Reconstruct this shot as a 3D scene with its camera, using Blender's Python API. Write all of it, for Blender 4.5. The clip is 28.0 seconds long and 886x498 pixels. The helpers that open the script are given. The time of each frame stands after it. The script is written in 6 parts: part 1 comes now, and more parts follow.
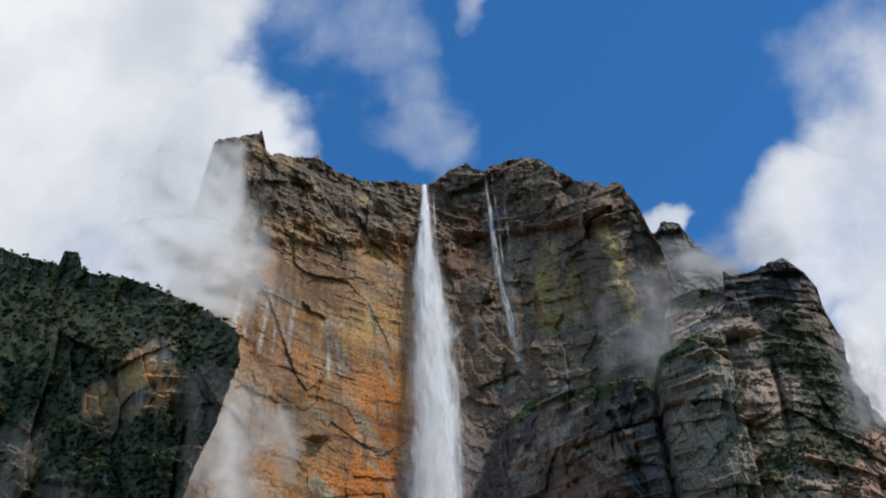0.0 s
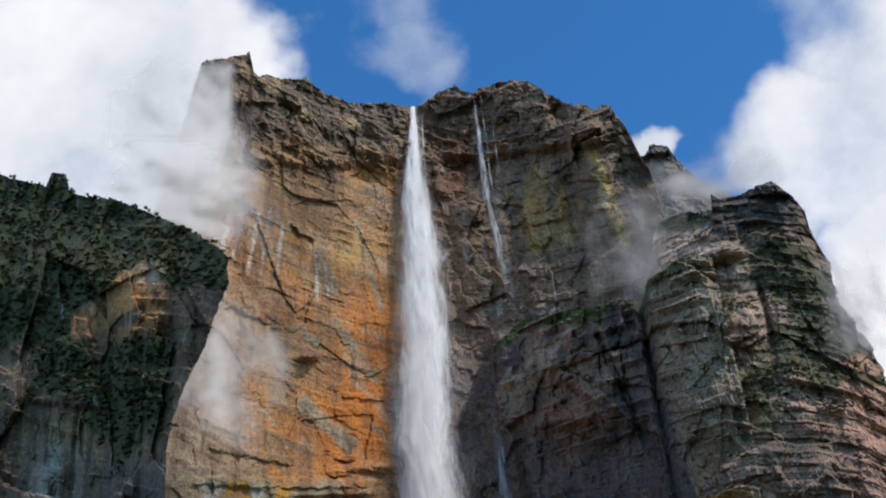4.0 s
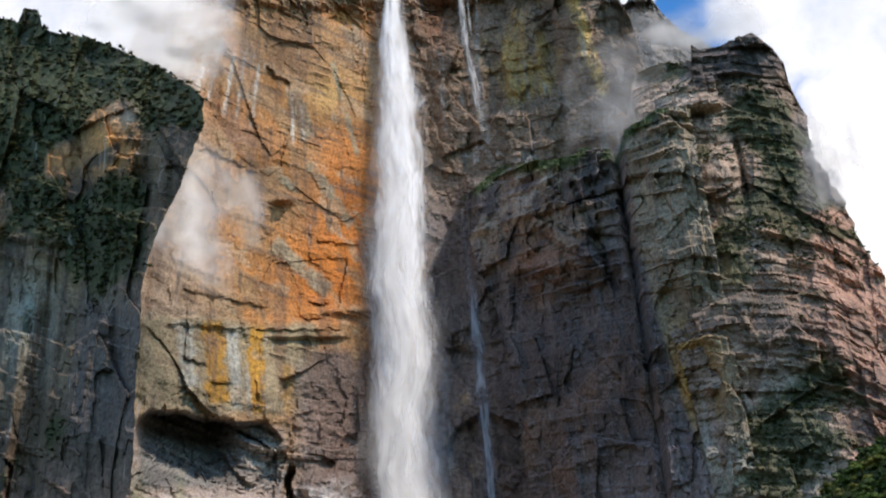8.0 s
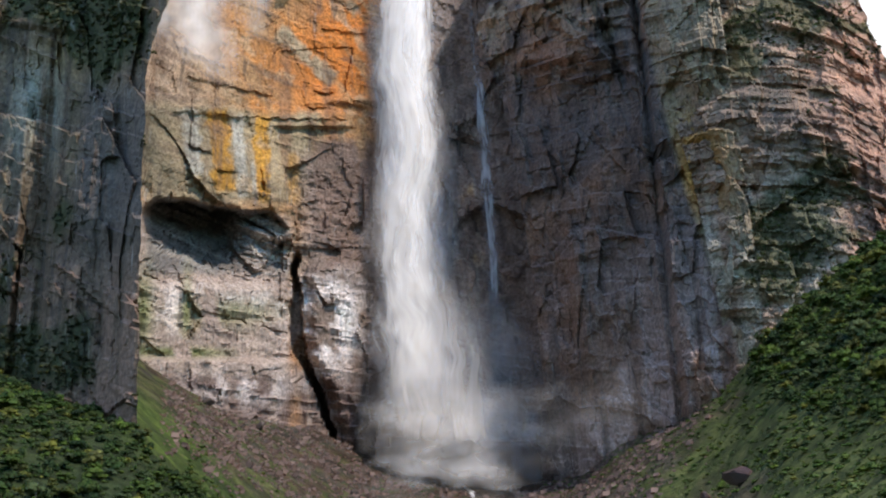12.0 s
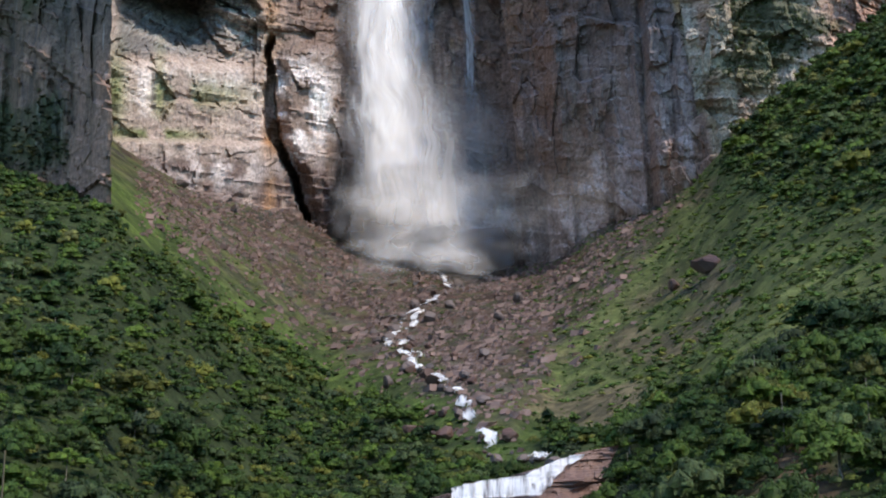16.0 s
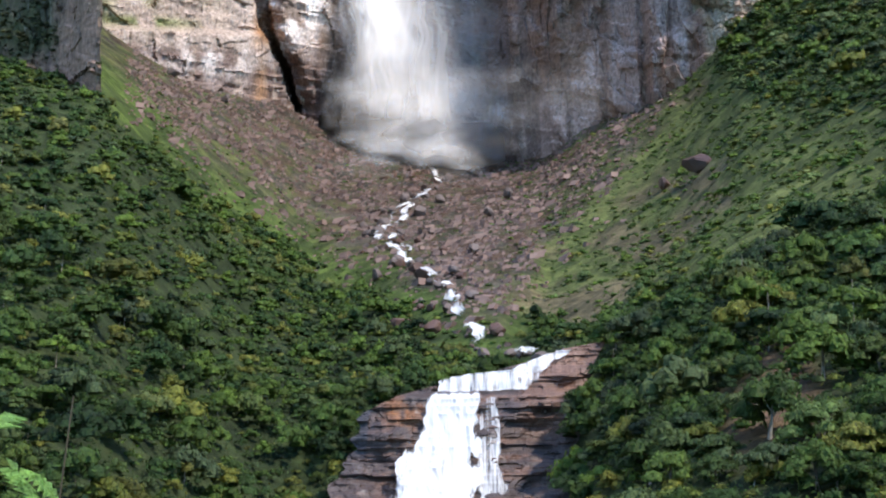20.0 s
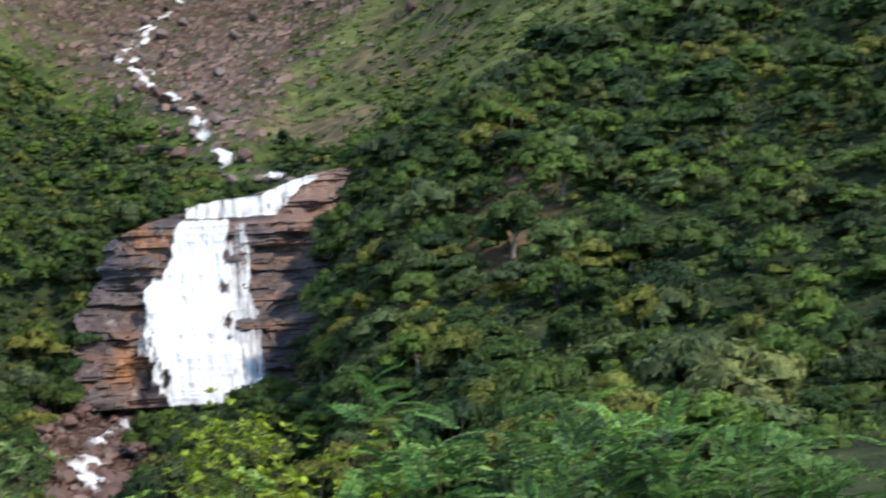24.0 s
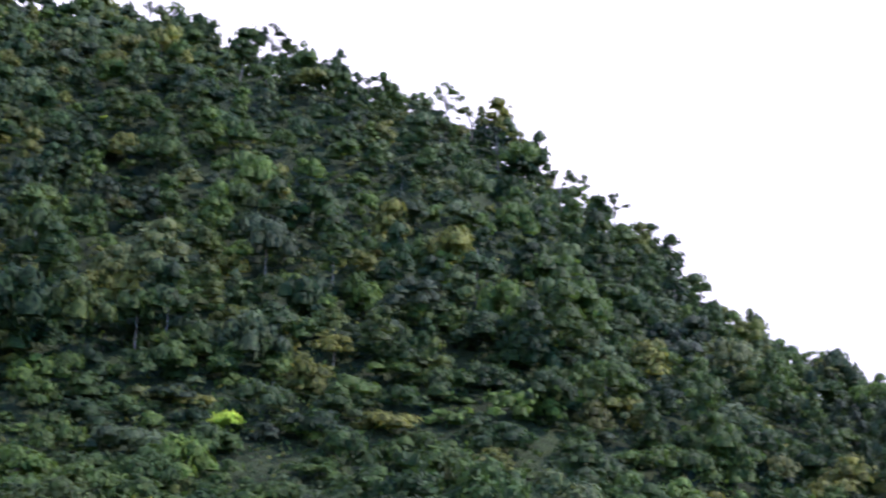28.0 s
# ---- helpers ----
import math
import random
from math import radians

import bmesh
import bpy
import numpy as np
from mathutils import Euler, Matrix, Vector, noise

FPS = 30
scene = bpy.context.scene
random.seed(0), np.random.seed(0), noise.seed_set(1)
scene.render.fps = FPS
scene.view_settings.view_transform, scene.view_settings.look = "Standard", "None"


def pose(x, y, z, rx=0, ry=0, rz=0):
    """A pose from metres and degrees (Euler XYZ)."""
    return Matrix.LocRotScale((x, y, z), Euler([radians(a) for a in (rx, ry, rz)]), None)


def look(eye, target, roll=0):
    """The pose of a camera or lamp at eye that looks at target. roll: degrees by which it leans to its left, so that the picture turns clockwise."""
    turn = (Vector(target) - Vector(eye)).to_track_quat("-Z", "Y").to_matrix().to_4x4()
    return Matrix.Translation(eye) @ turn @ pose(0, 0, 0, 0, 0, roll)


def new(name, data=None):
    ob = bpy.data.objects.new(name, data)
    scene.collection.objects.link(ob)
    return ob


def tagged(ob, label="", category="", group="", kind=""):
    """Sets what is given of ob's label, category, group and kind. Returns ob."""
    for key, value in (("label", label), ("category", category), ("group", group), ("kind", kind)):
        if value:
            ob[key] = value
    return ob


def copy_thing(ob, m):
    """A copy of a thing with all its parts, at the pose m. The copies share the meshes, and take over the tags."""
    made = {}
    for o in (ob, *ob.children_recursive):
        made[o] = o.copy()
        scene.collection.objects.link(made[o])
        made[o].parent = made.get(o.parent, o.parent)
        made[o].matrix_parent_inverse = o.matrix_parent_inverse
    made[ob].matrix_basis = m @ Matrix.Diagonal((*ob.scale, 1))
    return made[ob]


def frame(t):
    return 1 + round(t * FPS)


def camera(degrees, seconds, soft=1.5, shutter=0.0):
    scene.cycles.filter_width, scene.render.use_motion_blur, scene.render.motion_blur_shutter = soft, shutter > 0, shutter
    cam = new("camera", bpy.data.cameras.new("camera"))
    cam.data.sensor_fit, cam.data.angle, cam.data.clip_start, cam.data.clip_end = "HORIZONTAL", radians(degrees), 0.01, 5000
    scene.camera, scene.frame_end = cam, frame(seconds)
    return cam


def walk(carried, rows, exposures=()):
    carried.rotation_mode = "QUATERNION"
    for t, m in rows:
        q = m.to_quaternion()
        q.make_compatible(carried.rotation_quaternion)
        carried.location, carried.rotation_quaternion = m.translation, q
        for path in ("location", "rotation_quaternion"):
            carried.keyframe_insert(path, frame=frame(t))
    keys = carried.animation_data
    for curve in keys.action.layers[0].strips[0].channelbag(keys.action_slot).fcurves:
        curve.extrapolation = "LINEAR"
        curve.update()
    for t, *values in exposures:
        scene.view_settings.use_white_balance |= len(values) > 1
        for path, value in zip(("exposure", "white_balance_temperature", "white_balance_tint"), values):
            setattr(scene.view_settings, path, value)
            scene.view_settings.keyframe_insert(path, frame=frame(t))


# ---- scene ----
cam = camera(34.5, 28.0, soft=2.0, shutter=0.35)

# ---- the lookout's turning view: seconds, pitch above level, lean, heading (degrees) ----
VIEW = (
    (0.0, 132.43, 3.06, 2.01),
    (0.5, 132.19, 2.91, 1.86),
    (1.0, 131.67, 2.85, 1.92),
    (1.5, 131.36, 3.10, 2.10),
    (2.0, 131.11, 3.29, 2.12),
    (2.5, 130.61, 3.25, 2.13),
    (3.0, 130.21, 3.18, 1.83),
    (3.5, 129.82, 3.30, 1.65),
    (5.5, 127.24, 3.05, 1.04),
    (6.0, 126.48, 2.95, 0.80),
    (6.5, 125.53, 2.98, 0.70),
    (7.0, 124.67, 2.90, 0.50),
    (7.5, 124.08, 3.01, 0.23),
    (8.0, 123.05, 2.94, 0.13),
    (8.5, 121.86, 2.73, 0.20),
    (9.0, 121.01, 2.64, 0.15),
    (9.5, 120.09, 2.83, 0.05),
    (10.0, 118.87, 2.74, -0.07),
    (10.5, 117.49, 2.71, 0.09),
    (11.0, 116.62, 2.67, -0.08),
    (11.5, 115.62, 2.36, 0.04),
    (13.5, 112.03, 1.81, -0.67),
    (14.0, 111.08, 1.75, -1.25),
    (14.5, 110.22, 1.31, -1.37),
    (15.0, 109.01, 1.38, -1.79),
    (15.5, 107.51, 2.14, -1.97),
    (16.0, 106.03, 1.84, -1.24),
    (16.5, 105.91, 1.98, -1.23),
    (17.0, 105.86, 2.34, -0.95),
    (17.5, 106.24, 2.29, -1.58),
    (18.0, 105.49, 1.56, -1.81),
    (18.5, 104.77, 1.14, -2.17),
    (19.0, 103.94, 1.09, -2.45),
    (19.5, 102.97, 1.25, -2.06),
    (20.0, 101.78, 0.95, -1.86),
    (20.5, 100.68, 0.94, -2.16),
    (22.5, 95.64, 0.81, -3.09),
    (23.0, 94.46, 0.75, -4.71),
    (23.5, 93.70, 1.58, -7.02),
    (24.0, 94.40, 3.20, -11.71),
    (24.5, 95.74, 3.78, -17.38),
    (25.0, 97.16, 3.26, -22.65),
    (25.5, 98.45, 2.85, -27.80),
    (26.0, 100.23, 2.12, -35.89),
    (26.5, 101.06, 1.09, -43.88),
    (27.0, 101.02, 0.47, -50.32),
    (27.5, 100.86, -0.52, -54.31),
    (28.0, 100.10, -0.96, -58.94),
)
ROWS = [(t, pose(0, 0, 0, rx, ry, rz)) for t, rx, ry, rz in VIEW]
EXPO = ((0.0, -0.5, 6350, 10), (3.0, -0.42, 6400, 10), (6.0, -0.1, 6600, 12), (8.0, 0.08, 6750, 13), (11.0, 0.25, 6750, 14), (14.0, 0.36, 6700, 14), (16.0, 0.56, 6600, 14), (18.0, 0.85, 6600, 14),
        (20.0, 0.95, 6500, 13), (23.0, 0.88, 7000, 9), (24.4, 1.05, 7000, 10), (25.0, 1.75, 6700, 16), (26.2, 2.7, 5700, 46), (27.0, 2.75, 5600, 58), (28.0, 1.08, 5800, 32))
walk(cam, ROWS, EXPO)

tan, sin, cos = math.tan, math.sin, math.cos
rng = np.random.default_rng(7)

# ---- daylight ----
SUN_AZ, SUN_EL = 137.0, 47.0


def aim(a, e):
    """Unit direction at compass angle a (0 is towards the falls, to the right is positive) and height e, in degrees."""
    a, e = radians(a), radians(e)
    return Vector((sin(a) * cos(e), cos(a) * cos(e), sin(e)))


sun = new("sun", bpy.data.lights.new("sun", "SUN"))
sun.data.energy, sun.data.angle, sun.data.color = 3.0, radians(3.0), (1.0, 0.93, 0.82)
sun.matrix_world = look(aim(SUN_AZ, SUN_EL) * 100, (0, 0, 0))


class Nodes:
    """Small shorthand for node trees."""

    def __init__(self, tree):
        self.tree = tree
        tree.nodes.clear()

    def add(self, kind):
        return self.tree.nodes.new(kind)

    def link(self, a, b):
        self.tree.links.new(a, b)

    def put(self, socket, value):
        if hasattr(value, "is_linked"):
            self.link(value, socket)
        else:
            socket.default_value = value

    def math(self, op, a, b=0.0, c=0.0, clamp=False):
        n = self.add("ShaderNodeMath")
        n.operation, n.use_clamp = op, clamp
        for i, v in enumerate((a, b, c)):
            self.put(n.inputs[i], v)
        return n.outputs[0]

    def vmath(self, op, a, b=(0, 0, 0)):
        n = self.add("ShaderNodeVectorMath")
        n.operation = op
        self.put(n.inputs[0], a)
        self.put(n.inputs[1], b)
        return n.outputs["Value"] if op in ("DOT_PRODUCT", "LENGTH") else n.outputs["Vector"]

    def step(self, v, lo, hi, a=0.0, b=1.0):
        n = self.add("ShaderNodeMapRange")
        n.interpolation_type = "SMOOTHSTEP"
        for i, x in enumerate((v, lo, hi, a, b)):
            self.put(n.inputs[i], x)
        return n.outputs[0]

    def noise(self, vec, scale, detail=4.0, rough=0.55, w=None, warp=0.0):
        n = self.add("ShaderNodeTexNoise")
        n.noise_dimensions = "3D" if w is None else "4D"
        self.put(n.inputs["Vector"], vec)
        if w is not None:
            self.put(n.inputs["W"], w)
        n.inputs["Scale"].default_value, n.inputs["Detail"].default_value = scale, detail
        n.inputs["Roughness"].default_value, n.inputs["Distortion"].default_value = rough, warp
        return n.outputs[0]

    def mix(self, f, a, b, mode="MIX"):
        n = self.add("ShaderNodeMix")
        n.data_type, n.blend_type = "RGBA", mode
        self.put(n.inputs[0], f)
        self.put(n.inputs[6], a)
        self.put(n.inputs[7], b)
        return n.outputs[2]

    def scaled(self, vec, s):
        n = self.add("ShaderNodeMapping")
        self.put(n.inputs[0], vec)
        n.inputs[3].default_value = s
        return n.outputs[0]


world = bpy.data.worlds.new("sky")
scene.world = world
world.use_nodes = True
W = Nodes(world.node_tree)
sky = W.add("ShaderNodeTexSky")
sky.sky_type, sky.sun_disc = "NISHITA", False
sky.sun_elevation, sky.sun_rotation = radians(SUN_EL), radians(SUN_AZ)
sky.air_density, sky.dust_density, sky.ozone_density = 1.0, 0.2, 3.0
sky.altitude = 900
way = W.add("ShaderNodeTexCoord").outputs["Generated"]
swirl = W.add("ShaderNodeTexNoise")
W.link(way, swirl.inputs["Vector"])
swirl.inputs["Scale"].default_value, swirl.inputs["Detail"].default_value = 9.0, 5.0
bent = W.vmath("ADD", way, W.vmath("MULTIPLY", W.vmath("SUBTRACT", swirl.outputs["Color"], (0.5, 0.5, 0.5)), (0.16, 0.16, 0.16)))
drift = W.noise(way, 5.0, 8.0, 0.58, warp=0.25)
fine = W.noise(way, 17.0, 7.0, 0.62)
# cloud banks: direction, inner and outer reach in degrees, weight
BANKS = ((-23, 48.5, 6.5, 11.5, 1.2), (-12.5, 45.6, 3.2, 6.2, 1.1), (-30, 40, 10, 20, 1.0), (-3.6, 52.0, 0.3, 4.0, 0.52), (-1.6, 49.4, 0.3, 3.4, 0.50), (-0.3, 47.2, 0.6, 3.2, 0.52), (-9.0, 54.0, 0.5, 4.5, 0.5), (4.6, 52.6, 0.3, 2.0, 0.5),
         (21.5, 39.6, 2.6, 5.6, 1.05), (26.5, 45, 1.5, 5.5, 0.62), (12.8, 42.0, 0.5, 1.6, 0.95), (33, 38, 8, 13, 1.0), (23.5, 33, 3.5, 6.5, 1.15), (36, 24, 12, 20, 1.4), (62, 8, 24, 36, 1.5), (95, 20, 24, 40, 1.3), (-70, 30, 20, 45, 0.9), (180, 30, 20, 60, 0.6))
total = None
for a, e, inner, outer, weight in BANKS:
    near = W.vmath("DOT_PRODUCT", W.vmath("NORMALIZE", bent), tuple(aim(a, e)))
    blob = W.step(near, cos(radians(outer)), cos(radians(inner)), 0.0, weight)
    total = blob if total is None else W.math("MAXIMUM", total, blob)
dens = W.math("ADD", total, W.math("MULTIPLY", W.math("SUBTRACT", drift, 0.5), 1.35))
dens = W.math("ADD", dens, W.math("MULTIPLY", W.math("SUBTRACT", fine, 0.5), 0.38))
cover = W.step(dens, 0.22, 1.12)
shade = W.step(W.noise(way, 8.0, 5.0, 0.5), 0.3, 0.7)
cloud = W.mix(shade, (5.6, 6.0, 6.6, 1), (8.6, 8.6, 8.7, 1))
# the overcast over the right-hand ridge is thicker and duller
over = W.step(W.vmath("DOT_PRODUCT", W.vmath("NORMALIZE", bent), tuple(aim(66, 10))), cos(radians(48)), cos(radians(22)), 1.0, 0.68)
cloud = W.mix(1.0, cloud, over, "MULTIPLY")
clean = W.mix(1.0, sky.outputs[0], (0.52, 1.27, 1.76, 1), "MULTIPLY")
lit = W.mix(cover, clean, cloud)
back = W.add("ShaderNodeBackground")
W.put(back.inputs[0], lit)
back.inputs[1].default_value = 0.15
W.link(back.outputs[0], W.add("ShaderNodeOutputWorld").inputs[0])


# ---- materials ----
def material(name):
    m = bpy.data.materials.new(name)
    m.use_nodes = True
    return m, Nodes(m.node_tree)


def finish(N, color, rough=0.8, bump=None, strength=0.5, distance=0.3, spec=0.3):
    b = N.add("ShaderNodeBsdfPrincipled")
    N.put(b.inputs["Base Color"], color)
    N.put(b.inputs["Roughness"], rough)
    b.inputs["Specular IOR Level"].default_value = spec
    if bump is not None:
        n = N.add("ShaderNodeBump")
        n.inputs["Strength"].default_value, n.inputs["Distance"].default_value = strength, distance
        N.put(n.inputs["Height"], bump)
        N.link(n.outputs[0], b.inputs["Normal"])
    N.link(b.outputs[0], N.add("ShaderNodeOutputMaterial").inputs[0])
    return b


def attr(N, name, out="Color"):
    n = N.add("ShaderNodeAttribute")
    n.attribute_name = name
    return n.outputs[out]


def rock_material(name, grain=1.0, rough=0.82):
    """Bedded sandstone: colour from the mesh, painted shade and haze included, with grain, bedding lines, dark joints
    and dark water stains.
    """
    m, N = material(name)
    p = N.add("ShaderNodeTexCoord").outputs["Object"]
    stone = attr(N, "stone")
    g = N.noise(p, 0.35 * grain, 6.0, 0.65)
    beds = N.noise(N.scaled(p, (0.05, 0.05, 0.55)), 1.0 * grain, 4.0, 0.6, warp=0.6)
    joint = N.noise(N.scaled(p, (0.28, 0.28, 0.05)), 1.0 * grain, 4.0, 0.6, warp=0.8)
    stain = N.noise(N.scaled(p, (0.11, 0.11, 0.012)), 1.0, 5.0, 0.6)
    c = N.mix(1.0, stone, N.mix(N.step(g, 0.3, 0.7), (0.6, 0.58, 0.56, 1), (1.3, 1.27, 1.22, 1)), "MULTIPLY")
    c = N.mix(N.step(beds, 0.38, 0.28, 0.0, 0.28), c, (0.06, 0.048, 0.042, 1))
    c = N.mix(N.step(joint, 0.36, 0.27, 0.0, 0.45), c, (0.055, 0.045, 0.042, 1))
    wob = N.add("ShaderNodeTexNoise")
    N.link(p, wob.inputs["Vector"])
    wob.inputs["Scale"].default_value, wob.inputs["Detail"].default_value = 0.06 * grain, 4.0
    bent = N.vmath("ADD", p, N.vmath("MULTIPLY", N.vmath("SUBTRACT", wob.outputs["Color"], (0.5, 0.5, 0.5)), (14.0 / grain, 14.0 / grain, 26.0 / grain)))
    cracks = None
    for size, width in ((0.045, 0.014), (0.12, 0.022)):
        vor = N.add("ShaderNodeTexVoronoi")
        vor.feature = "DISTANCE_TO_EDGE"
        N.put(vor.inputs["Vector"], N.scaled(bent, (1.0, 1.0, 0.4)))
        vor.inputs["Scale"].default_value = size * grain
        line = N.step(vor.outputs["Distance"], 0.0, width)
        cracks = line if cracks is None else N.math("MULTIPLY", cracks, line)
    c = N.mix(N.math("MULTIPLY", N.math("SUBTRACT", 1.0, cracks), N.step(wob.outputs[0], 0.46, 0.62, 0.0, 0.35)), c, (0.06, 0.045, 0.04, 1))
    c = N.mix(N.step(stain, 0.56, 0.70, 0.0, 0.62), c, (0.06, 0.05, 0.048, 1))
    pale = N.noise(N.scaled(p, (0.16, 0.16, 0.03)), 1.0, 4.0, 0.6, warp=0.4)
    c = N.mix(N.step(pale, 0.62, 0.74, 0.0, 0.45), c, (0.52, 0.47, 0.42, 1))
    h = N.math("ADD", N.math("MULTIPLY", g, 1.0), N.math("ADD", N.math("MULTIPLY", beds, 0.7), N.math("ADD", N.math("MULTIPLY", joint, 0.7), N.math("MULTIPLY", cracks, 0.25))))
    finish(N, c, rough, h, 0.75, 1.1 / grain)
    return m


def plain_rock(name, lo, hi, scale=1.2, wet=0.7):
    m, N = material(name)
    p = N.add("ShaderNodeTexCoord").outputs["Object"]
    r = N.add("ShaderNodeObjectInfo").outputs["Random"]
    i = N.add("ShaderNodeNewGeometry").outputs["Random Per Island"]
    g = N.noise(p, scale, 6.0, 0.65)
    v = N.math("ADD", N.math("MULTIPLY", g, 0.7), N.math("MULTIPLY", N.math("ADD", r, i), 0.3))
    c = N.mix(N.step(v, 0.25, 0.9), lo, hi)
    c = N.mix(N.step(N.noise(p, scale * 0.45, 3.0, 0.5), 0.6, 0.75, 0.0, 0.5), c, (0.06, 0.06, 0.05, 1))
    finish(N, c, wet, g, 0.7, 0.35)
    return m


def leaf_material(name, lo, hi, other, translucent=0.25, fine=2.4, gap=0.7):
    """Leaves: a tone for each plant, another for each leaf."""
    m, N = material(name)
    tone = N.math("FRACT", N.math("ADD", attr(N, "tone", "Fac"), N.add("ShaderNodeObjectInfo").outputs["Random"]))
    leaf = N.add("ShaderNodeNewGeometry").outputs["Random Per Island"]
    c = N.mix(tone, lo, hi)
    c = N.mix(N.step(N.math("FRACT", N.math("MULTIPLY", tone, 7.31)), 0.80, 0.97, 0.0, 0.8), c, other)
    grey = N.step(N.math("FRACT", N.math("MULTIPLY", tone, 13.7)), 0.74, 0.9, 0.0, 0.55)
    c = N.mix(grey, c, N.mix(0.5, c, (0.15, 0.17, 0.12, 1)))
    c = N.mix(1.0, c, N.mix(N.math("FRACT", N.math("MULTIPLY", tone, 29.3)), (0.62, 0.64, 0.68, 1), (1.35, 1.33, 1.2, 1)), "MULTIPLY")
    c = N.mix(1.0, c, N.mix(leaf, (0.68, 0.68, 0.68, 1), (1.34, 1.32, 1.25, 1)), "MULTIPLY")
    # fine flecks: shade in the gaps between single leaves, put into the colour
    p = N.add("ShaderNodeTexCoord").outputs["Object"]
    f = N.noise(p, fine, 3.0, 0.7)
    c = N.mix(1.0, c, N.mix(N.step(f, 0.36, 0.62), (gap, gap, gap, 1), (1.25, 1.25, 1.2, 1)), "MULTIPLY")
    # broader patches, darker and lighter at random
    clump = N.noise(p, fine * 0.34, 3.0, 0.6, warp=0.6)
    c = N.mix(1.0, c, N.mix(N.step(clump, 0.36, 0.64), (0.82, 0.86, 0.88, 1), (1.15, 1.13, 1.05, 1)), "MULTIPLY")
    f = N.math("ADD", f, N.math("MULTIPLY", clump, 1.6))
    b = N.add("ShaderNodeBsdfPrincipled")
    N.link(c, b.inputs["Base Color"])
    b.inputs["Roughness"].default_value, b.inputs["Specular IOR Level"].default_value = 0.6, 0.25
    bump = N.add("ShaderNodeBump")
    bump.inputs["Strength"].default_value, bump.inputs["Distance"].default_value = 0.9, 1.2 / fine
    N.link(f, bump.inputs["Height"])
    N.link(bump.outputs[0], b.inputs["Normal"])
    t = N.add("ShaderNodeBsdfTranslucent")
    N.link(c, t.inputs[0])
    mx = N.add("ShaderNodeMixShader")
    mx.inputs[0].default_value = translucent
    N.link(b.outputs[0], mx.inputs[1])
    N.link(t.outputs[0], mx.inputs[2])
    N.link(mx.outputs[0], N.add("ShaderNodeOutputMaterial").inputs[0])
    return m


def bark_material(name, lo, hi):
    m, N = material(name)
    p = N.add("ShaderNodeTexCoord").outputs["Object"]
    g = N.noise(N.scaled(p, (2, 2, 0.4)), 1.5, 5.0, 0.6)
    finish(N, N.mix(N.step(g, 0.3, 0.7), lo, hi), 0.9, g, 0.5, 0.05)
    return m


def veil_material(name, color, flow, lo, hi, top, soft=0.55, warp=0.5, billow=False):
    """Falling water or mist as thin layers: see-through where the layer is thin. 'thick' on the mesh is the layer's own thickness."""
    m, N = material(name)
    thick = attr(N, "thick", "Fac")
    p = attr(N, "run", "Vector")
    r = N.add("ShaderNodeObjectInfo").outputs["Random"]
    w = N.math("MULTIPLY", r, 37.0)
    big = N.noise(N.scaled(p, flow), 1.0, 5.0, 0.58, w=w, warp=warp)
    small = N.noise(N.scaled(p, (flow[0] * 3.6, flow[1] * 3.0, 1)), 1.0, 4.0, 0.6, w=w)
    v = N.math("ADD", thick, N.math("MULTIPLY", N.math("SUBTRACT", big, 0.5), soft * 2.0))
    v = N.math("ADD", v, N.math("MULTIPLY", N.math("SUBTRACT", small, 0.5), soft * 0.9))
    # a layer that has run out stays clear
    a = N.math("MULTIPLY", N.step(v, lo, hi, 0.0, top), N.step(thick, 0.0, 0.25))
    d = N.add("ShaderNodeBsdfDiffuse")
    d.inputs[0].default_value = color
    t = N.add("ShaderNodeBsdfTranslucent")
    t.inputs[0].default_value = color
    if billow:
        # rounded droplets turn a lit side to the sun
        n = N.add("ShaderNodeCombineXYZ")
        for i, v in enumerate(aim(SUN_AZ + 12, SUN_EL + 8)):
            n.inputs[i].default_value = v
        N.link(n.outputs[0], d.inputs["Normal"])
    body = N.add("ShaderNodeMixShader")
    body.inputs[0].default_value = 0.25 if billow else 0.4
    N.link(d.outputs[0], body.inputs[1])
    N.link(t.outputs[0], body.inputs[2])
    clear = N.add("ShaderNodeBsdfTransparent")
    mx = N.add("ShaderNodeMixShader")
    N.link(a, mx.inputs[0])
    N.link(clear.outputs[0], mx.inputs[1])
    N.link(body.outputs[0], mx.inputs[2])
    N.link(mx.outputs[0], N.add("ShaderNodeOutputMaterial").inputs[0])
    return m


def ground_material():
    m, N = material("ground")
    p = N.add("ShaderNodeTexCoord").outputs["Object"]
    stone = attr(N, "stone")
    g = N.noise(p, 0.22, 7.0, 0.68)
    s = N.noise(p, 1.1, 5.0, 0.65)
    c = N.mix(1.0, stone, N.mix(N.step(g, 0.3, 0.7), (0.6, 0.62, 0.58, 1), (1.3, 1.28, 1.2, 1)), "MULTIPLY")
    c = N.mix(N.step(s, 0.56, 0.7, 0.0, 0.5), c, (0.06, 0.052, 0.045, 1))
    big = N.noise(p, 0.055, 6.0, 0.65, warp=0.5)
    c = N.mix(1.0, c, N.mix(N.step(big, 0.36, 0.64), (0.55, 0.58, 0.55, 1), (1.3, 1.25, 1.15, 1)), "MULTIPLY")
    finish(N, c, 0.95, N.math("ADD", g, s), 0.8, 1.0, 0.15)
    return m


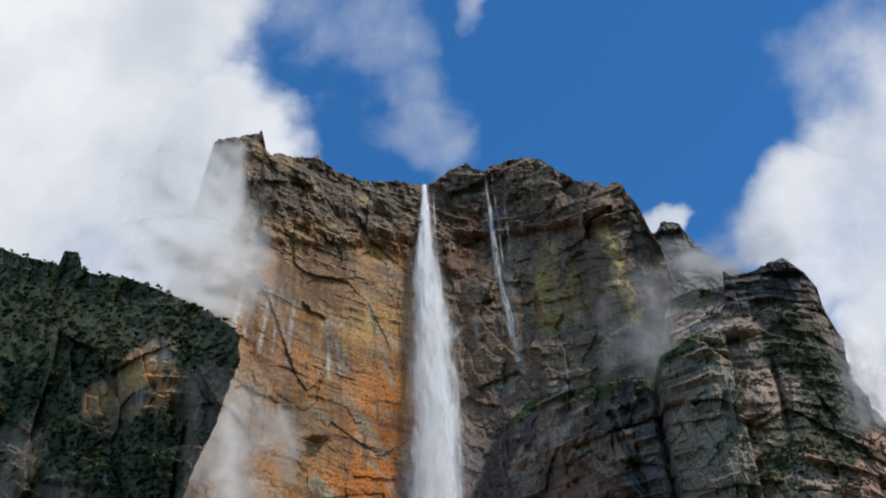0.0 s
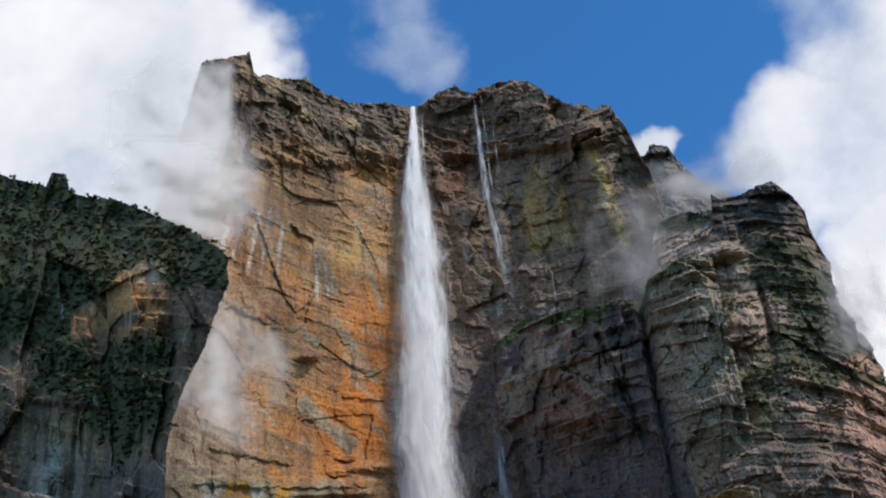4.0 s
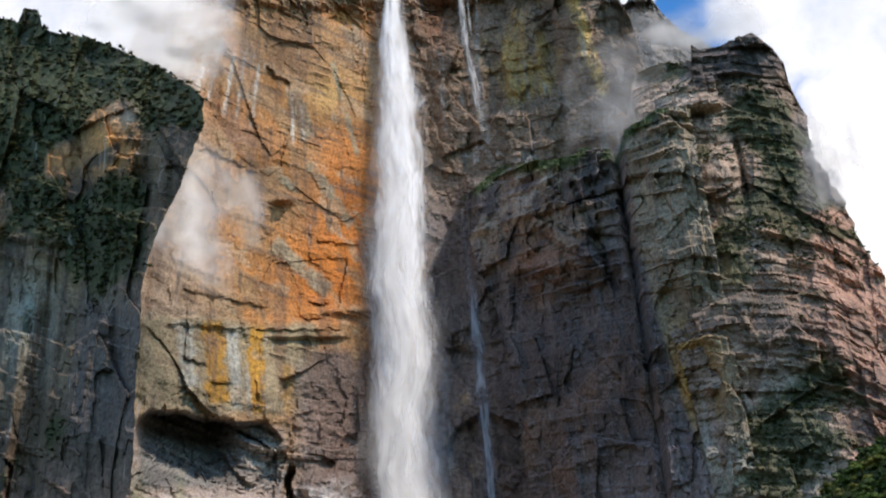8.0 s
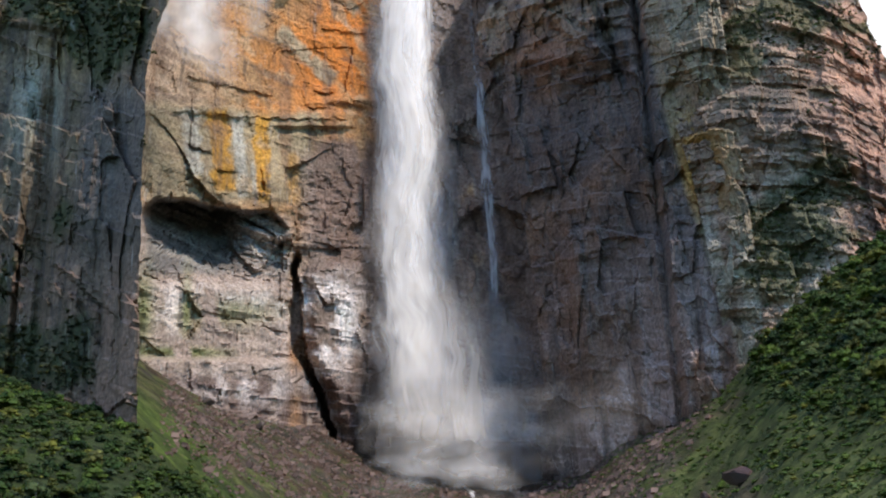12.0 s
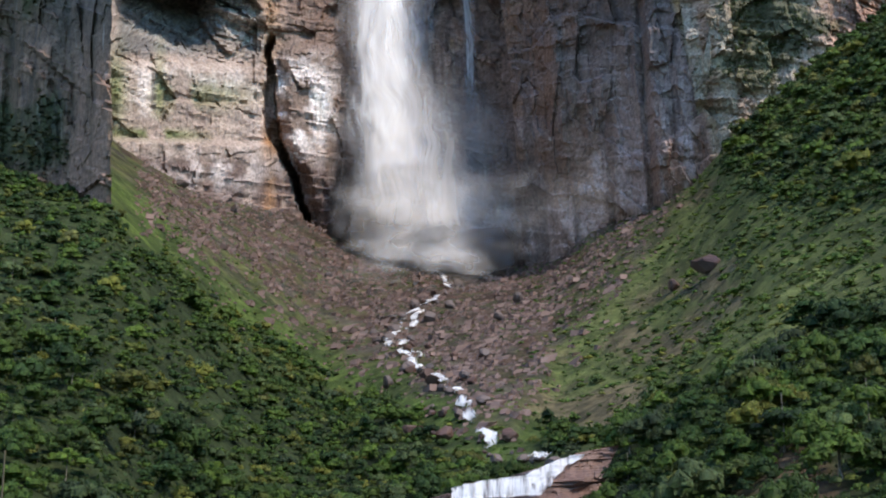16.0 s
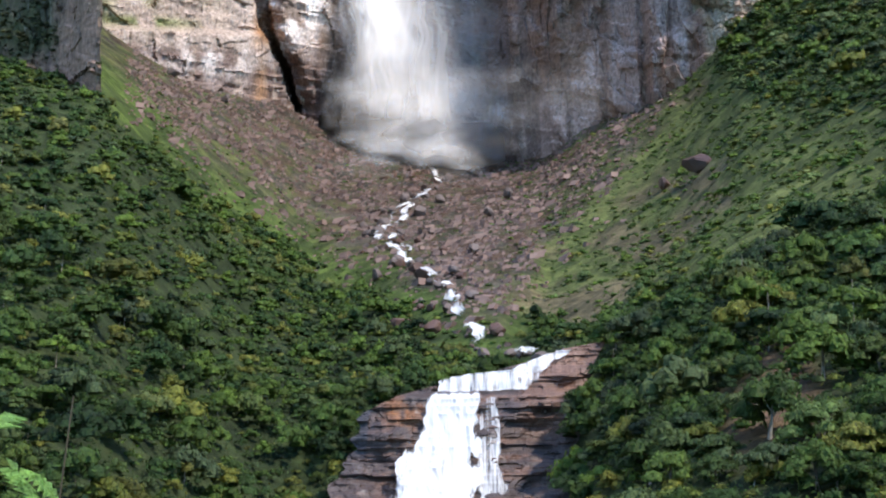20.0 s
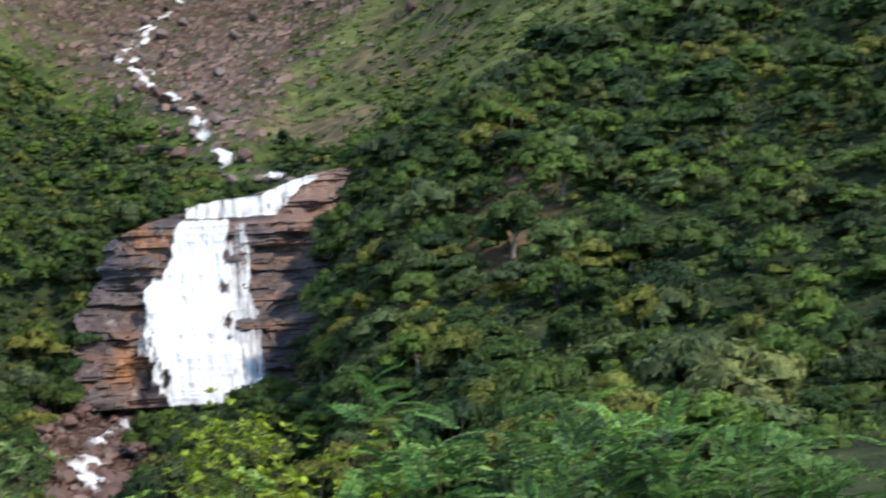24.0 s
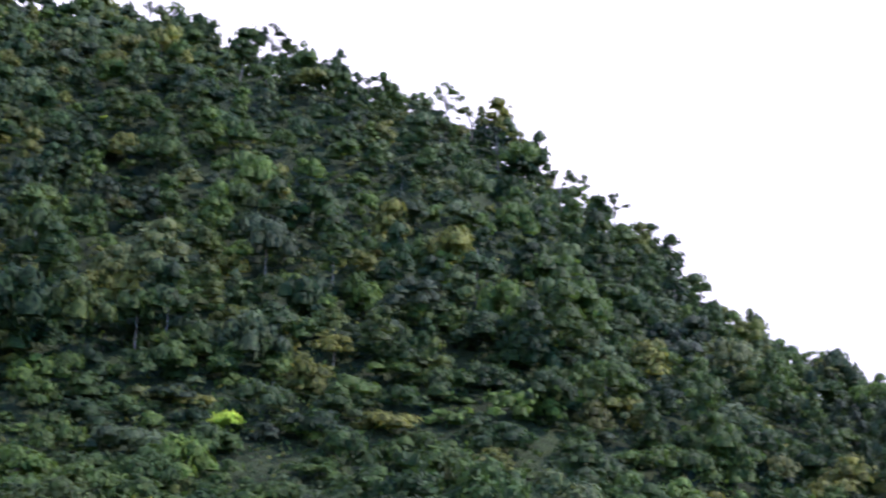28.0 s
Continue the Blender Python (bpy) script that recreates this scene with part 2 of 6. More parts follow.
ROCK = rock_material("sandstone")
LEDGE_ROCK = rock_material("wet_bedded_rock", 4.0, 0.45)
GROUND = ground_material()
BOULDER = plain_rock("boulder_stone", (0.040, 0.033, 0.032, 1), (0.130, 0.098, 0.086, 1), 0.7)
SCREE = plain_rock("scree_stone", (0.03, 0.022, 0.021, 1), (0.20, 0.130, 0.106, 1), 0.3)
RED_BOULDER = plain_rock("reddish_boulder_stone", (0.028, 0.019, 0.017, 1), (0.105, 0.060, 0.046, 1), 0.8, 0.45)
CROWN = leaf_material("canopy_leaves", (0.021, 0.050, 0.017, 1), (0.082, 0.136, 0.024, 1), (0.145, 0.145, 0.032, 1), 0.38, 2.4, 0.7)
# darker copy of the ledge leaves, with the left buttress's shade in its colour
SHADED_LEAF = leaf_material("shaded_ledge_leaves", (0.024, 0.030, 0.011, 1), (0.056, 0.062, 0.017, 1), (0.080, 0.074, 0.024, 1), 0.25, 1.2, 0.7)
LEDGE_LEAF = leaf_material("ledge_leaves", (0.038, 0.060, 0.020, 1), (0.082, 0.108, 0.030, 1), (0.11, 0.115, 0.038, 1), 0.25, 1.2, 0.7)
MEADOW_LEAF = leaf_material("meadow_leaves", (0.046, 0.092, 0.020, 1), (0.085, 0.145, 0.026, 1), (0.125, 0.145, 0.034, 1))
SLOPE_LEAF = leaf_material("upper_slope_leaves", (0.046, 0.098, 0.020, 1), (0.105, 0.160, 0.028, 1), (0.165, 0.165, 0.04, 1), 0.3)
LIME_LEAF = leaf_material("lime_leaves", (0.28, 0.42, 0.045, 1), (0.42, 0.54, 0.06, 1), (0.44, 0.56, 0.08, 1), 0.35, 9.0, 0.6)
NEAR_LEAF = leaf_material("glossy_near_leaves", (0.095, 0.215, 0.060, 1), (0.165, 0.300, 0.082, 1), (0.21, 0.31, 0.085, 1), 0.35, 9.0, 0.6)
BUSH_LEAF = leaf_material("olive_bush_leaves", (0.125, 0.205, 0.075, 1), (0.205, 0.285, 0.105, 1), (0.24, 0.26, 0.09, 1), 0.3, 9.0, 0.55)
BARK = bark_material("pale_bark", (0.09, 0.078, 0.06, 1), (0.26, 0.23, 0.18, 1))
STEM = bark_material("brown_stems", (0.035, 0.030, 0.018, 1), (0.10, 0.085, 0.05, 1))
DEAD_BARK = bark_material("bleached_bark", (0.16, 0.14, 0.11, 1), (0.33, 0.28, 0.22, 1))
FALL = veil_material("falling_water", (0.95, 0.95, 0.955, 1), (2.6, 15.0, 1), 0.12, 0.92, 0.98, 0.6, 0.9, True)
SPRAY = veil_material("spray", (0.90, 0.86, 0.82, 1), (1.6, 5.0, 1), 0.1, 1.2, 0.62, 0.4, 0.5, True)
MIST = veil_material("mist", (0.86, 0.83, 0.80, 1), (1.8, 1.8, 1), 0.02, 1.2, 0.82, 0.27, 0.1, True)
CASCADE = veil_material("white_water", (0.90, 0.90, 0.90, 1), (30.0, 1.6, 1), 0.24, 0.95, 1.0, 0.68)
POOL = plain_rock("dark_pool_water", (0.06, 0.062, 0.06, 1), (0.09, 0.095, 0.09, 1), 0.5, 0.25)


# ---- noise for shapes ----
def hashed(*ints):
    h = np.zeros(np.broadcast(*ints).shape, dtype=np.uint32)
    for k, v in enumerate(ints):
        h = (h ^ (np.asarray(v).astype(np.int64) & 0xFFFFFFFF).astype(np.uint32)) * np.uint32(2654435761 + 40503 * k)
        h ^= h >> np.uint32(15)
        h = h * np.uint32(2246822519)
        h ^= h >> np.uint32(13)
    return h.astype(np.float64) / 4294967295.0


def value(x, y, seed=0):
    xi, yi = np.floor(x), np.floor(y)
    fx, fy = x - xi, y - yi
    fx, fy = fx * fx * (3 - 2 * fx), fy * fy * (3 - 2 * fy)
    a, b = hashed(xi, yi, seed), hashed(xi + 1, yi, seed)
    c, d = hashed(xi, yi + 1, seed), hashed(xi + 1, yi + 1, seed)
    return (a + (b - a) * fx) * (1 - fy) + (c + (d - c) * fx) * fy


def fbm(x, y, seed=0, octaves=4):
    """Fractal noise, about -1 to 1."""
    s, amp, out = 0.0, 1.0, 0.0
    for k in range(octaves):
        out = out + amp * (value(x * 2 ** k + 17 * k, y * 2 ** k - 9 * k, seed + k) * 2 - 1)
        s += amp
        amp *= 0.55
    return out / s * 1.5


def blocks(x, z, wide, high, seed):
    """Offsets of jointed beds: one value for each bed and each block in it, -0.5 to 0.5."""
    zz = z / high + 0.45 * fbm(x / (wide * 3), z / (high * 7), seed, 3)
    bed = np.floor(zz)
    xx = x / (wide * (0.6 + 0.8 * hashed(bed, seed + 3, 0))) + hashed(bed, seed, 1) * 9 + 0.25 * fbm(x / wide, z / high, seed + 7, 2)
    col = np.floor(xx)
    return 0.45 * (hashed(bed, seed, 5) - 0.5) + 0.55 * (hashed(bed, col, seed) - 0.5)


def facets(x, z, wide, high, seed, tilt=0.5, jut=0.35):
    """Angular broken rock: tilted plates with sharp edges, most of them jutting out towards the top. About -0.6 to 0.6."""
    u, w = x / wide + 0.35 * fbm(x / wide / 2, z / high / 2, seed + 40, 2), z / high + 0.35 * fbm(x / wide / 2 + 9, z / high / 2, seed + 41, 2)
    ui, wi = np.floor(u), np.floor(w)
    best = np.full(u.shape, 9.0)
    out = np.zeros(u.shape)
    for di in (-1, 0, 1):
        for dj in (-1, 0, 1):
            ci, cj = ui + di, wi + dj
            h = hashed(ci, cj, seed)
            h2, h3 = (h * 7919.0) % 1.0, (h * 104729.0) % 1.0
            du, dw = u - (ci + 0.1 + 0.8 * h), w - (cj + 0.1 + 0.8 * h2)
            d = du * du + dw * dw
            k = d < best
            best = np.where(k, d, best)
            out = np.where(k, (h3 - 0.5) + tilt * ((h2 - 0.5) * 1.6 * du + (jut + h - 0.5) * dw), out)
    return out


def smooth(v, lo, hi):
    t = np.clip((v - lo) / (hi - lo), 0, 1)
    return t * t * (3 - 2 * t)


def spot(a, e, ca, ce, wa, we):
    return np.exp(-(((a - ca) / wa) ** 2 + ((e - ce) / we) ** 2))


def curve(x, *pairs):
    return np.interp(x, pairs[0::2], pairs[1::2])


def polar(a, r, z):
    a = np.radians(a)
    return np.stack([r * np.sin(a), r * np.cos(a), z + 0 * a], -1)


def up_by(e):
    return np.tan(np.radians(e))


# ---- meshes ----
def link_mesh(name, verts, faces, mat, parent=None, smoothed=False, attrs=()):
    """One mesh object from arrays; faces all have the same number of corners. attrs: (name, kind, values by vertex)."""
    me = bpy.data.meshes.new(name)
    verts, faces = np.asarray(verts, dtype=np.float32), np.asarray(faces, dtype=np.int32)
    n, k = faces.shape
    me.vertices.add(len(verts))
    me.vertices.foreach_set("co", verts.ravel())
    me.loops.add(n * k)
    me.loops.foreach_set("vertex_index", faces.ravel())
    me.polygons.add(n)
    me.polygons.foreach_set("loop_start", np.arange(0, n * k, k, dtype=np.int32))
    me.polygons.foreach_set("use_smooth", np.full(n, smoothed))
    for key, kind, values in attrs:
        at = me.attributes.new(key, kind, "POINT")
        values = np.asarray(values, dtype=np.float32)
        if kind == "FLOAT_COLOR":
            values = np.concatenate([values.reshape(-1, 3), np.ones((len(verts), 1), np.float32)], 1)
            at.data.foreach_set("color", values.ravel())
        elif kind == "FLOAT_VECTOR":
            at.data.foreach_set("vector", values.ravel())
        else:
            at.data.foreach_set("value", values.ravel())
    me.update(calc_edges=True)
    me.materials.append(mat)
    ob = new(name, me)
    if parent is not None:
        ob.parent = parent
    return ob


def grid_faces(nv, nu):
    i = np.arange((nv - 1) * nu).reshape(nv - 1, nu)[:, :-1].ravel()
    return np.stack([i, i + 1, i + nu + 1, i + nu], 1)


def grid_mesh(name, P, mat, parent=None, smoothed=False, stone=None, thick=None, run=None):
    nv, nu = P.shape[:2]
    attrs = []
    if stone is not None:
        attrs.append(("stone", "FLOAT_COLOR", stone))
    if thick is not None:
        attrs.append(("thick", "FLOAT", thick))
    if run is not None:
        attrs.append(("run", "FLOAT_VECTOR", run))
    return link_mesh(name, P.reshape(-1, 3), grid_faces(nv, nu), mat, parent, smoothed, attrs)


def blend(base, color, w):
    return base + (np.array(color) - base) * np.clip(w, 0, 1)[..., None]


# ---- the lie of the land ----
STATIONS = (60, 170, 250, 340, 380, 560, 800, 1080)
# heading: height angle of the slope at each station
SLOPES = {
    -180: (-6, -5, -4, -3.5, -3, -2, -1.5, -1), -90: (-6, -3, 0, 2, 3, 6, 8, 9), -30: (-6, 2, 8, 13, 14.5, 19, 22, 24),
    -20: (-8, 0, 6.5, 12, 14, 19.3, 22, 23), -12: (-10, -3.5, 3, 9, 11.2, 17.6, 19.4, 21), -9: (-10.5, -4.8, 0.3, 5.8, 8.4, 14.4, 17.4, 19.2), -6: (-11, -6, -2.5, 2.5, 5.5, 11, 15.2, 18.4),
    -3.3: (-12, -7.5, -3.9, -0.9, 5.2, 9.4, 13.2, 16.9), -1.8: (-12, -8, -4.4, -1.2, 5.0, 9.9, 13.1, 16.3), 0: (-12, -8, -4.5, -1.4, 5.4, 10.4, 13.1, 15.8), 3: (-12, -8, -4.5, -1.3, 6, 10.6, 13.4, 15.1),
    6.3: (-11, -6.5, -3, -0.8, 7.1, 10.6, 13.9, 15.7), 8: (-10, -3.5, 1.5, 6.0, 7.3, 11.2, 14.9, 17.2), 10.5: (-9.5, -2, 4.5, 8, 8.8, 12.2, 16.3, 18.2),
    12: (-9.3, -1.6, 5.3, 8.8, 9.6, 13.2, 17.4, 19.4), 14.5: (-9, -1, 6.5, 10, 11, 15.5, 19.9, 22), 18: (-8.8, -0.3, 7.2, 11.2, 12.3, 17.6, 22.4, 24), 22: (-8.5, 0.5, 8, 12.4, 13.6, 19.3, 24.2, 26), 28: (-8.2, 1.3, 9, 13.8, 15.1, 20.2, 21.6, 20), 34: (-8, 2, 10, 15, 16.4, 20.7, 18, 14),
    42: (-8, 2, 10, 15.3, 17, 19, 14, 11), 48: (-8, 2, 10.3, 16.4, 18.0, 18.4, 12, 9), 55: (-8, 2, 10.3, 15.9, 16.9, 13.5, 9, 7), 60: (-7.5, 1.5, 10, 14.8, 14.9, 10.5, 7, 5), 66: (-7, 1, 7.2, 10.4, 9.9, 6, 4, 3),
    72: (-7, -1, 4.0, 5.4, 5.0, 2, 1, 1), 80: (-7, -2, 1.5, 2.5, 2, 0.5, 0, 0), 120: (-6, -5, -4, -3.5, -3, -2, -1.5, -1), 180: (-6, -5, -4, -3.5, -3, -2, -1.5, -1),
}
_heads = np.array(sorted(SLOPES), float)
_table = np.array([SLOPES[h] for h in sorted(SLOPES)], float)


def grass_line(a):
    """Height angle above which the open scree begins."""
    return curve(a, -16, 21, -12, 19.0, -9.7, 17.2, -7.6, 15.3, -5, 13.7, -2.5, 11.9, -0.5, 11.1, 3, 9.1, 4.4, 9.0, 5.2, 10, 6.45, 12, 8.4, 13.7, 11, 16.6, 12.0, 18.0, 12.8, 25, 16, 27)


def forest_line(a):
    """Height angle above which the right-hand slope carries only low bright shrubs."""
    return curve(a, 4, 40, 4.6, 9.5, 7.9, 8.3, 9.9, 9.6, 11.9, 10.2, 14.4, 11.1, 16.7, 11.8, 20.5, 13.8, 22, 15.5, 23.5, 40)


def low_zone(a, e):
    """The right-hand slope above the near hill and below the tall trees at the cliff's foot: low bright shrubs only."""
    return (e > forest_line(a)) & (e < curve(a, 11.6, 40, 12.2, 19.2, 13.6, 18.5, 14, 17.7, 16, 16.6, 20.7, 16.4, 24, 17.0, 29, 19.5))


def land(a, r):
    """Ground height at a heading (degrees) and a level distance."""
    a, r = np.broadcast_arrays(np.asarray(a, float), np.asarray(r, float))
    k = np.clip(np.searchsorted(_heads, a) - 1, 0, len(_heads) - 2)
    f = (a - _heads[k]) / (_heads[k + 1] - _heads[k])
    out = np.zeros(a.shape)
    lr = np.log(np.clip(r, 60, 1080))
    ls = np.log(np.array(STATIONS))
    j = np.clip(np.searchsorted(ls, lr) - 1, 0, len(ls) - 2)
    g = (lr - ls[j]) / (ls[j + 1] - ls[j])
    e = (_table[k, j] * (1 - f) + _table[k + 1, j] * f) * (1 - g) + (_table[k, j + 1] * (1 - f) + _table[k + 1, j + 1] * f) * g
    z = np.clip(r, 60, 1080) * up_by(e)
    x, y = r * np.sin(np.radians(a)), r * np.cos(np.radians(a))
    open_land = smooth(e, grass_line(a) - 1.0, grass_line(a) + 0.5) * (np.abs(a) < 20)
    bed = smooth(r, 140, 165) * (1 - smooth(r, 372, 380)) * smooth(a, -5.4, -4.4) * (1 - smooth(a, 4.6, 6.0)) * (1 - 0.7 * smooth(r, 300, 330) * (1 - smooth(a, -3.6, -2.6)))
    z = z - 5.0 * (1 - np.maximum(open_land, bed)) * smooth(r, 60, 150) * (1 - smooth(r, 1000, 1100))
    rough = smooth(r, 40, 400)
    z = z + rough * (4.0 * fbm(x / 70, y / 70, 21, 3) * (1 - 0.4 * open_land) + 1.2 * fbm(x / 14, y / 14, 22, 3))
    near = curve(np.clip(r, 0, 60), 0, -1.75, 2.5, -1.8, 8, -4.2, 20, -7.5, 60, 0)
    w = np.clip((60 - r) / 40, 0, 1)
    return np.where(r < 60, near * w + z * (1 - w), z)


ang = np.concatenate([np.arange(-180, -22, 4.0), np.arange(-22, 84, 0.25), np.arange(84, 180.1, 4.0)])
rad = np.concatenate([[0.0, 1.0], np.geomspace(2, 300, 46), np.linspace(306, 420, 34), np.geomspace(430, 1150, 84), np.geomspace(1220, 4600, 12)])
A, Rr = np.meshgrid(ang, rad)
Z = land(A, Rr)
E = np.degrees(np.arctan2(Z, Rr))
X, Y = Rr * np.sin(np.radians(A)), Rr * np.cos(np.radians(A))
soil = np.broadcast_to(np.array((0.030, 0.044, 0.018)), A.shape + (3,)).copy()
n1, n2 = fbm(X / 45, Y / 45, 31, 4), fbm(X / 12, Y / 12, 32, 4)
edge = grass_line(A) + 0.7 * n1
meadow = smooth(E, edge - 2.8, edge - 0.9) * (np.abs(A) < 18)
soil = blend(soil, (0.078, 0.118, 0.030), meadow * (0.65 + 0.7 * n2))
scree = smooth(E + 0.5 * n2, edge - 0.5, edge + 1.1) * (np.abs(A) < 18)
slope = smooth(E, forest_line(A) - 0.5, forest_line(A) + 0.5) * (1 - scree)
soil = blend(soil, (0.104, 0.126, 0.046), slope * (0.8 + 0.4 * n2) * (1 - 0.6 * smooth(A, 16, 24)))
n3 = fbm(X / 26 + Z / 40, Y / 60, 33, 4)
soil = blend(soil, (0.135, 0.108, 0.072), slope * (A < 14) * smooth(n3, 0.05, 0.5) * 0.85)
soil = blend(soil, (0.074, 0.048, 0.041), scree)
soil = blend(soil, (0.070, 0.075, 0.034), scree * smooth(n2 + 0.6 * n1, -0.2, 0.25) * 0.85)
flank = np.maximum(smooth(A, 4.5, 8.5), 1 - smooth(A, -7.5, -4.0) * smooth(E, edge, edge + 3.5))
soil = blend(soil, (0.085, 0.115, 0.036), scree * flank * smooth(n2 - 0.3 * n1, -0.35, 0.2) * 0.8)
soil = blend(soil, (0.075, 0.062, 0.06), scree * smooth(n2, 0.05, 0.4) * 0.9)
bank = spot(A, E, 15.4, 5.0, 2.8, 2.8) + spot(A, E, 31.5, 6.0, 2.0, 1.6)
soil = blend(soil, (0.11, 0.17, 0.04), smooth(spot(A, E, 13.6, 10.7, 1.3, 0.5), 0.3, 0.7))
bed_mid = curve(Rr, 150, -2.6, 235, -2.5, 300, -2.1, 335, -1.9)
soil = blend(soil, (0.055, 0.040, 0.034), (Rr > 150) * (Rr < 345) * (1 - smooth(np.abs(A - bed_mid), 1.2, 2.8)))
soil = blend(soil, (0.105, 0.068, 0.048), smooth(bank + 0.35 * n2, 0.35, 0.75))
ground = grid_mesh("ground", np.stack([X, Y, Z], -1), GROUND, smoothed=True, stone=soil)
tagged(ground, "steep forested valley slopes with grass and brown scree below the cliff", "ground", kind="structure")


# ---- cliffs: walls in headings and height angles round the lookout ----
def rock_relief(x, z, seed, size=1.0, small=1.0, beds=1.0):
    """Tall slabs between upright joints, broken across by level beds."""
    d = 9 * fbm(x / 90, z / 120, seed, 3) + 4 * fbm(x / 24, z / 190, seed + 11, 3)
    d = d + 17 * facets(x, z, 58, 72, seed + 1, 0.5, 0.25) + 8 * facets(x, z, 21, 30, seed + 2, 0.6, 0.3)
    broken = smooth(fbm(x / 80, z / 60, seed + 5, 2), -0.3, 0.4)
    d = d + beds * (9 * blocks(x, z, 60, 42, seed + 1) * broken + 6 * blocks(x, z, 18, 13, seed + 2) * (0.4 + 0.6 * broken))
    return (d + small * (beds * (3.0 * blocks(x, z, 7, 8, seed + 3) + 1.2 * blocks(x, z, 5, 3, seed + 4)) + 2.2 * facets(x, z, 6, 9, seed + 6, 0.6, 0.25))) * size


def lips(x, z, high, seed, wob=0.8):
    """Beds whose upper edges hang over: 0 at a bed's foot, 1 at its lip."""
    q = z / high + 0.35 * wob * fbm(x / (high * 7), z / (high * 6), seed, 2) + 0.012 * x / high
    bed = np.floor(q)
    n = smooth(fbm(x / (high * 1.7) + 7 * hashed(bed, seed, 2), bed * 0.7, seed + 1, 4), 0.0, 0.3) * (0.4 + 0.6 * hashed(bed, seed, 8))
    return (q - bed) ** 2.2 * n


def strip(a, e, a0, e0, a1, e1, wide, seed=0):
    """A slanting band from one place on the wall to another, ragged at its edges."""
    la, le = a1 - a0, e1 - e0
    L = (la * la + le * le) ** 0.5
    u = ((a - a0) * la + (e - e0) * le) / L
    w = np.abs((a - a0) * le - (e - e0) * la) / L + 0.35 * wide * fbm(a * 3, e * 3, seed, 3)
    return smooth(u, -0.15, 0.15) * (1 - smooth(u, L - 0.15, L + 0.15)) * (1 - smooth(w, 0.6 * wide, wide))


def cliff(name, left, right, bottom, top, reach, nu, nv, seed, relief, paint, back=160.0, jag=10.0, rise=0.02):
    """A rock wall. left and right: headings of its edges by nominal height angle; bottom, top: height angles by heading; reach: level distance by heading.
    Behind its rim and its sides it runs back as a solid plateau."""
    s = np.linspace(0, 1, nu)[None, :]
    v = np.linspace(0, 1, nv)[:, None]
    e0, e1 = bottom(0.5 * (left(30) + right(30))), top(0.5 * (left(30) + right(30)))
    en = e0 + (e1 - e0) * v
    a = left(en) * (1 - s) + right(en) * s
    r0 = reach(a)
    zt = r0 * up_by(top(a))
    x = np.radians(a) * r0
    rim = jag * (blocks(x, 0 * x, 26, 30, seed + 50) + 0.8 * blocks(x, 0 * x, 9, 30, seed + 51) + 0.5 * blocks(x, 0 * x, 4, 30, seed + 52))
    zb = r0 * up_by(bottom(a))
    z = zb + (zt + rim - zb) * v
    e = np.degrees(np.arctan2(z, r0))
    r = r0 - relief(a, e, x, z)
    stone = paint(a, e, x, z)
    z = z * r / r0
    P = polar(a, r, z)
    # run the rim and both sides back
    backs = (4, 14, 40, 90, back)
    rows = [polar(a[-1], r[-1] + d, z[-1] + rise * d + 1.5 * fbm(x[-1] / 15, 0 * x[-1] + d, seed, 2)) for d in backs]
    P = np.concatenate([P, np.stack(rows)], 0)
    stone = np.concatenate([stone] + [stone[-1:]] * len(backs), 0)
    lo, hi = P[:, :1], P[:, -1:]

    def shift(side, d):
        q = side.copy()
        h = np.hypot(q[..., 0], q[..., 1])[..., None]
        q *= (h + d) / h
        return q

    P = np.concatenate([shift(lo, d) for d in reversed(backs)] + [P] + [shift(hi, d) for d in backs], 1)
    stone = np.concatenate([stone[:, :1]] * len(backs) + [stone] + [stone[:, -1:]] * len(backs), 1)
    ob = grid_mesh(name, P, ROCK, stone=stone)
    return ob, (a, e, r, z)


def flat_color(a, c):
    return np.broadcast_to(np.array(c), a.shape + (3,)).copy()


# -- the great wall behind the falls --
def main_reach(a):
    return curve(a, -26, 840, -18, 900, -13, 955, -9, 1010, -5, 1062, -1, 1112, 1.5, 1128, 3.5, 1120, 6, 1098, 9, 1068, 11, 1048, 14, 1040)


def main_top(a):
    return curve(a, -26, 37.0, -16, 37.5, -14.2, 39.5, -13.2, 42.5, -12.5, 45.0, -12, 46.6, -9.3, 47.1, -9.0, 46.2, -6.1, 46.1, -4.9, 45.45, -3.5, 45.15, -1.5, 45.2, -0.2, 44.95, 0.25, 44.9, 1.2, 45.3, 2.3, 45.6, 3.4, 45.35,
                 4.8, 45.6, 6.4, 45.65, 7.9, 44.65, 9.7, 44.1, 10.9, 44.1, 11.6, 42.9, 12.0, 41.9, 12.7, 40.4, 13.1, 39.3)


def cave_roof(a):
    return curve(a, -12.2, 26.2, -11.6, 26.6, -11, 26.62, -9.9, 26.5, -8.4, 26.3, -6.5, 26.2, -5.9, 25.75, -5.5, 25.3)


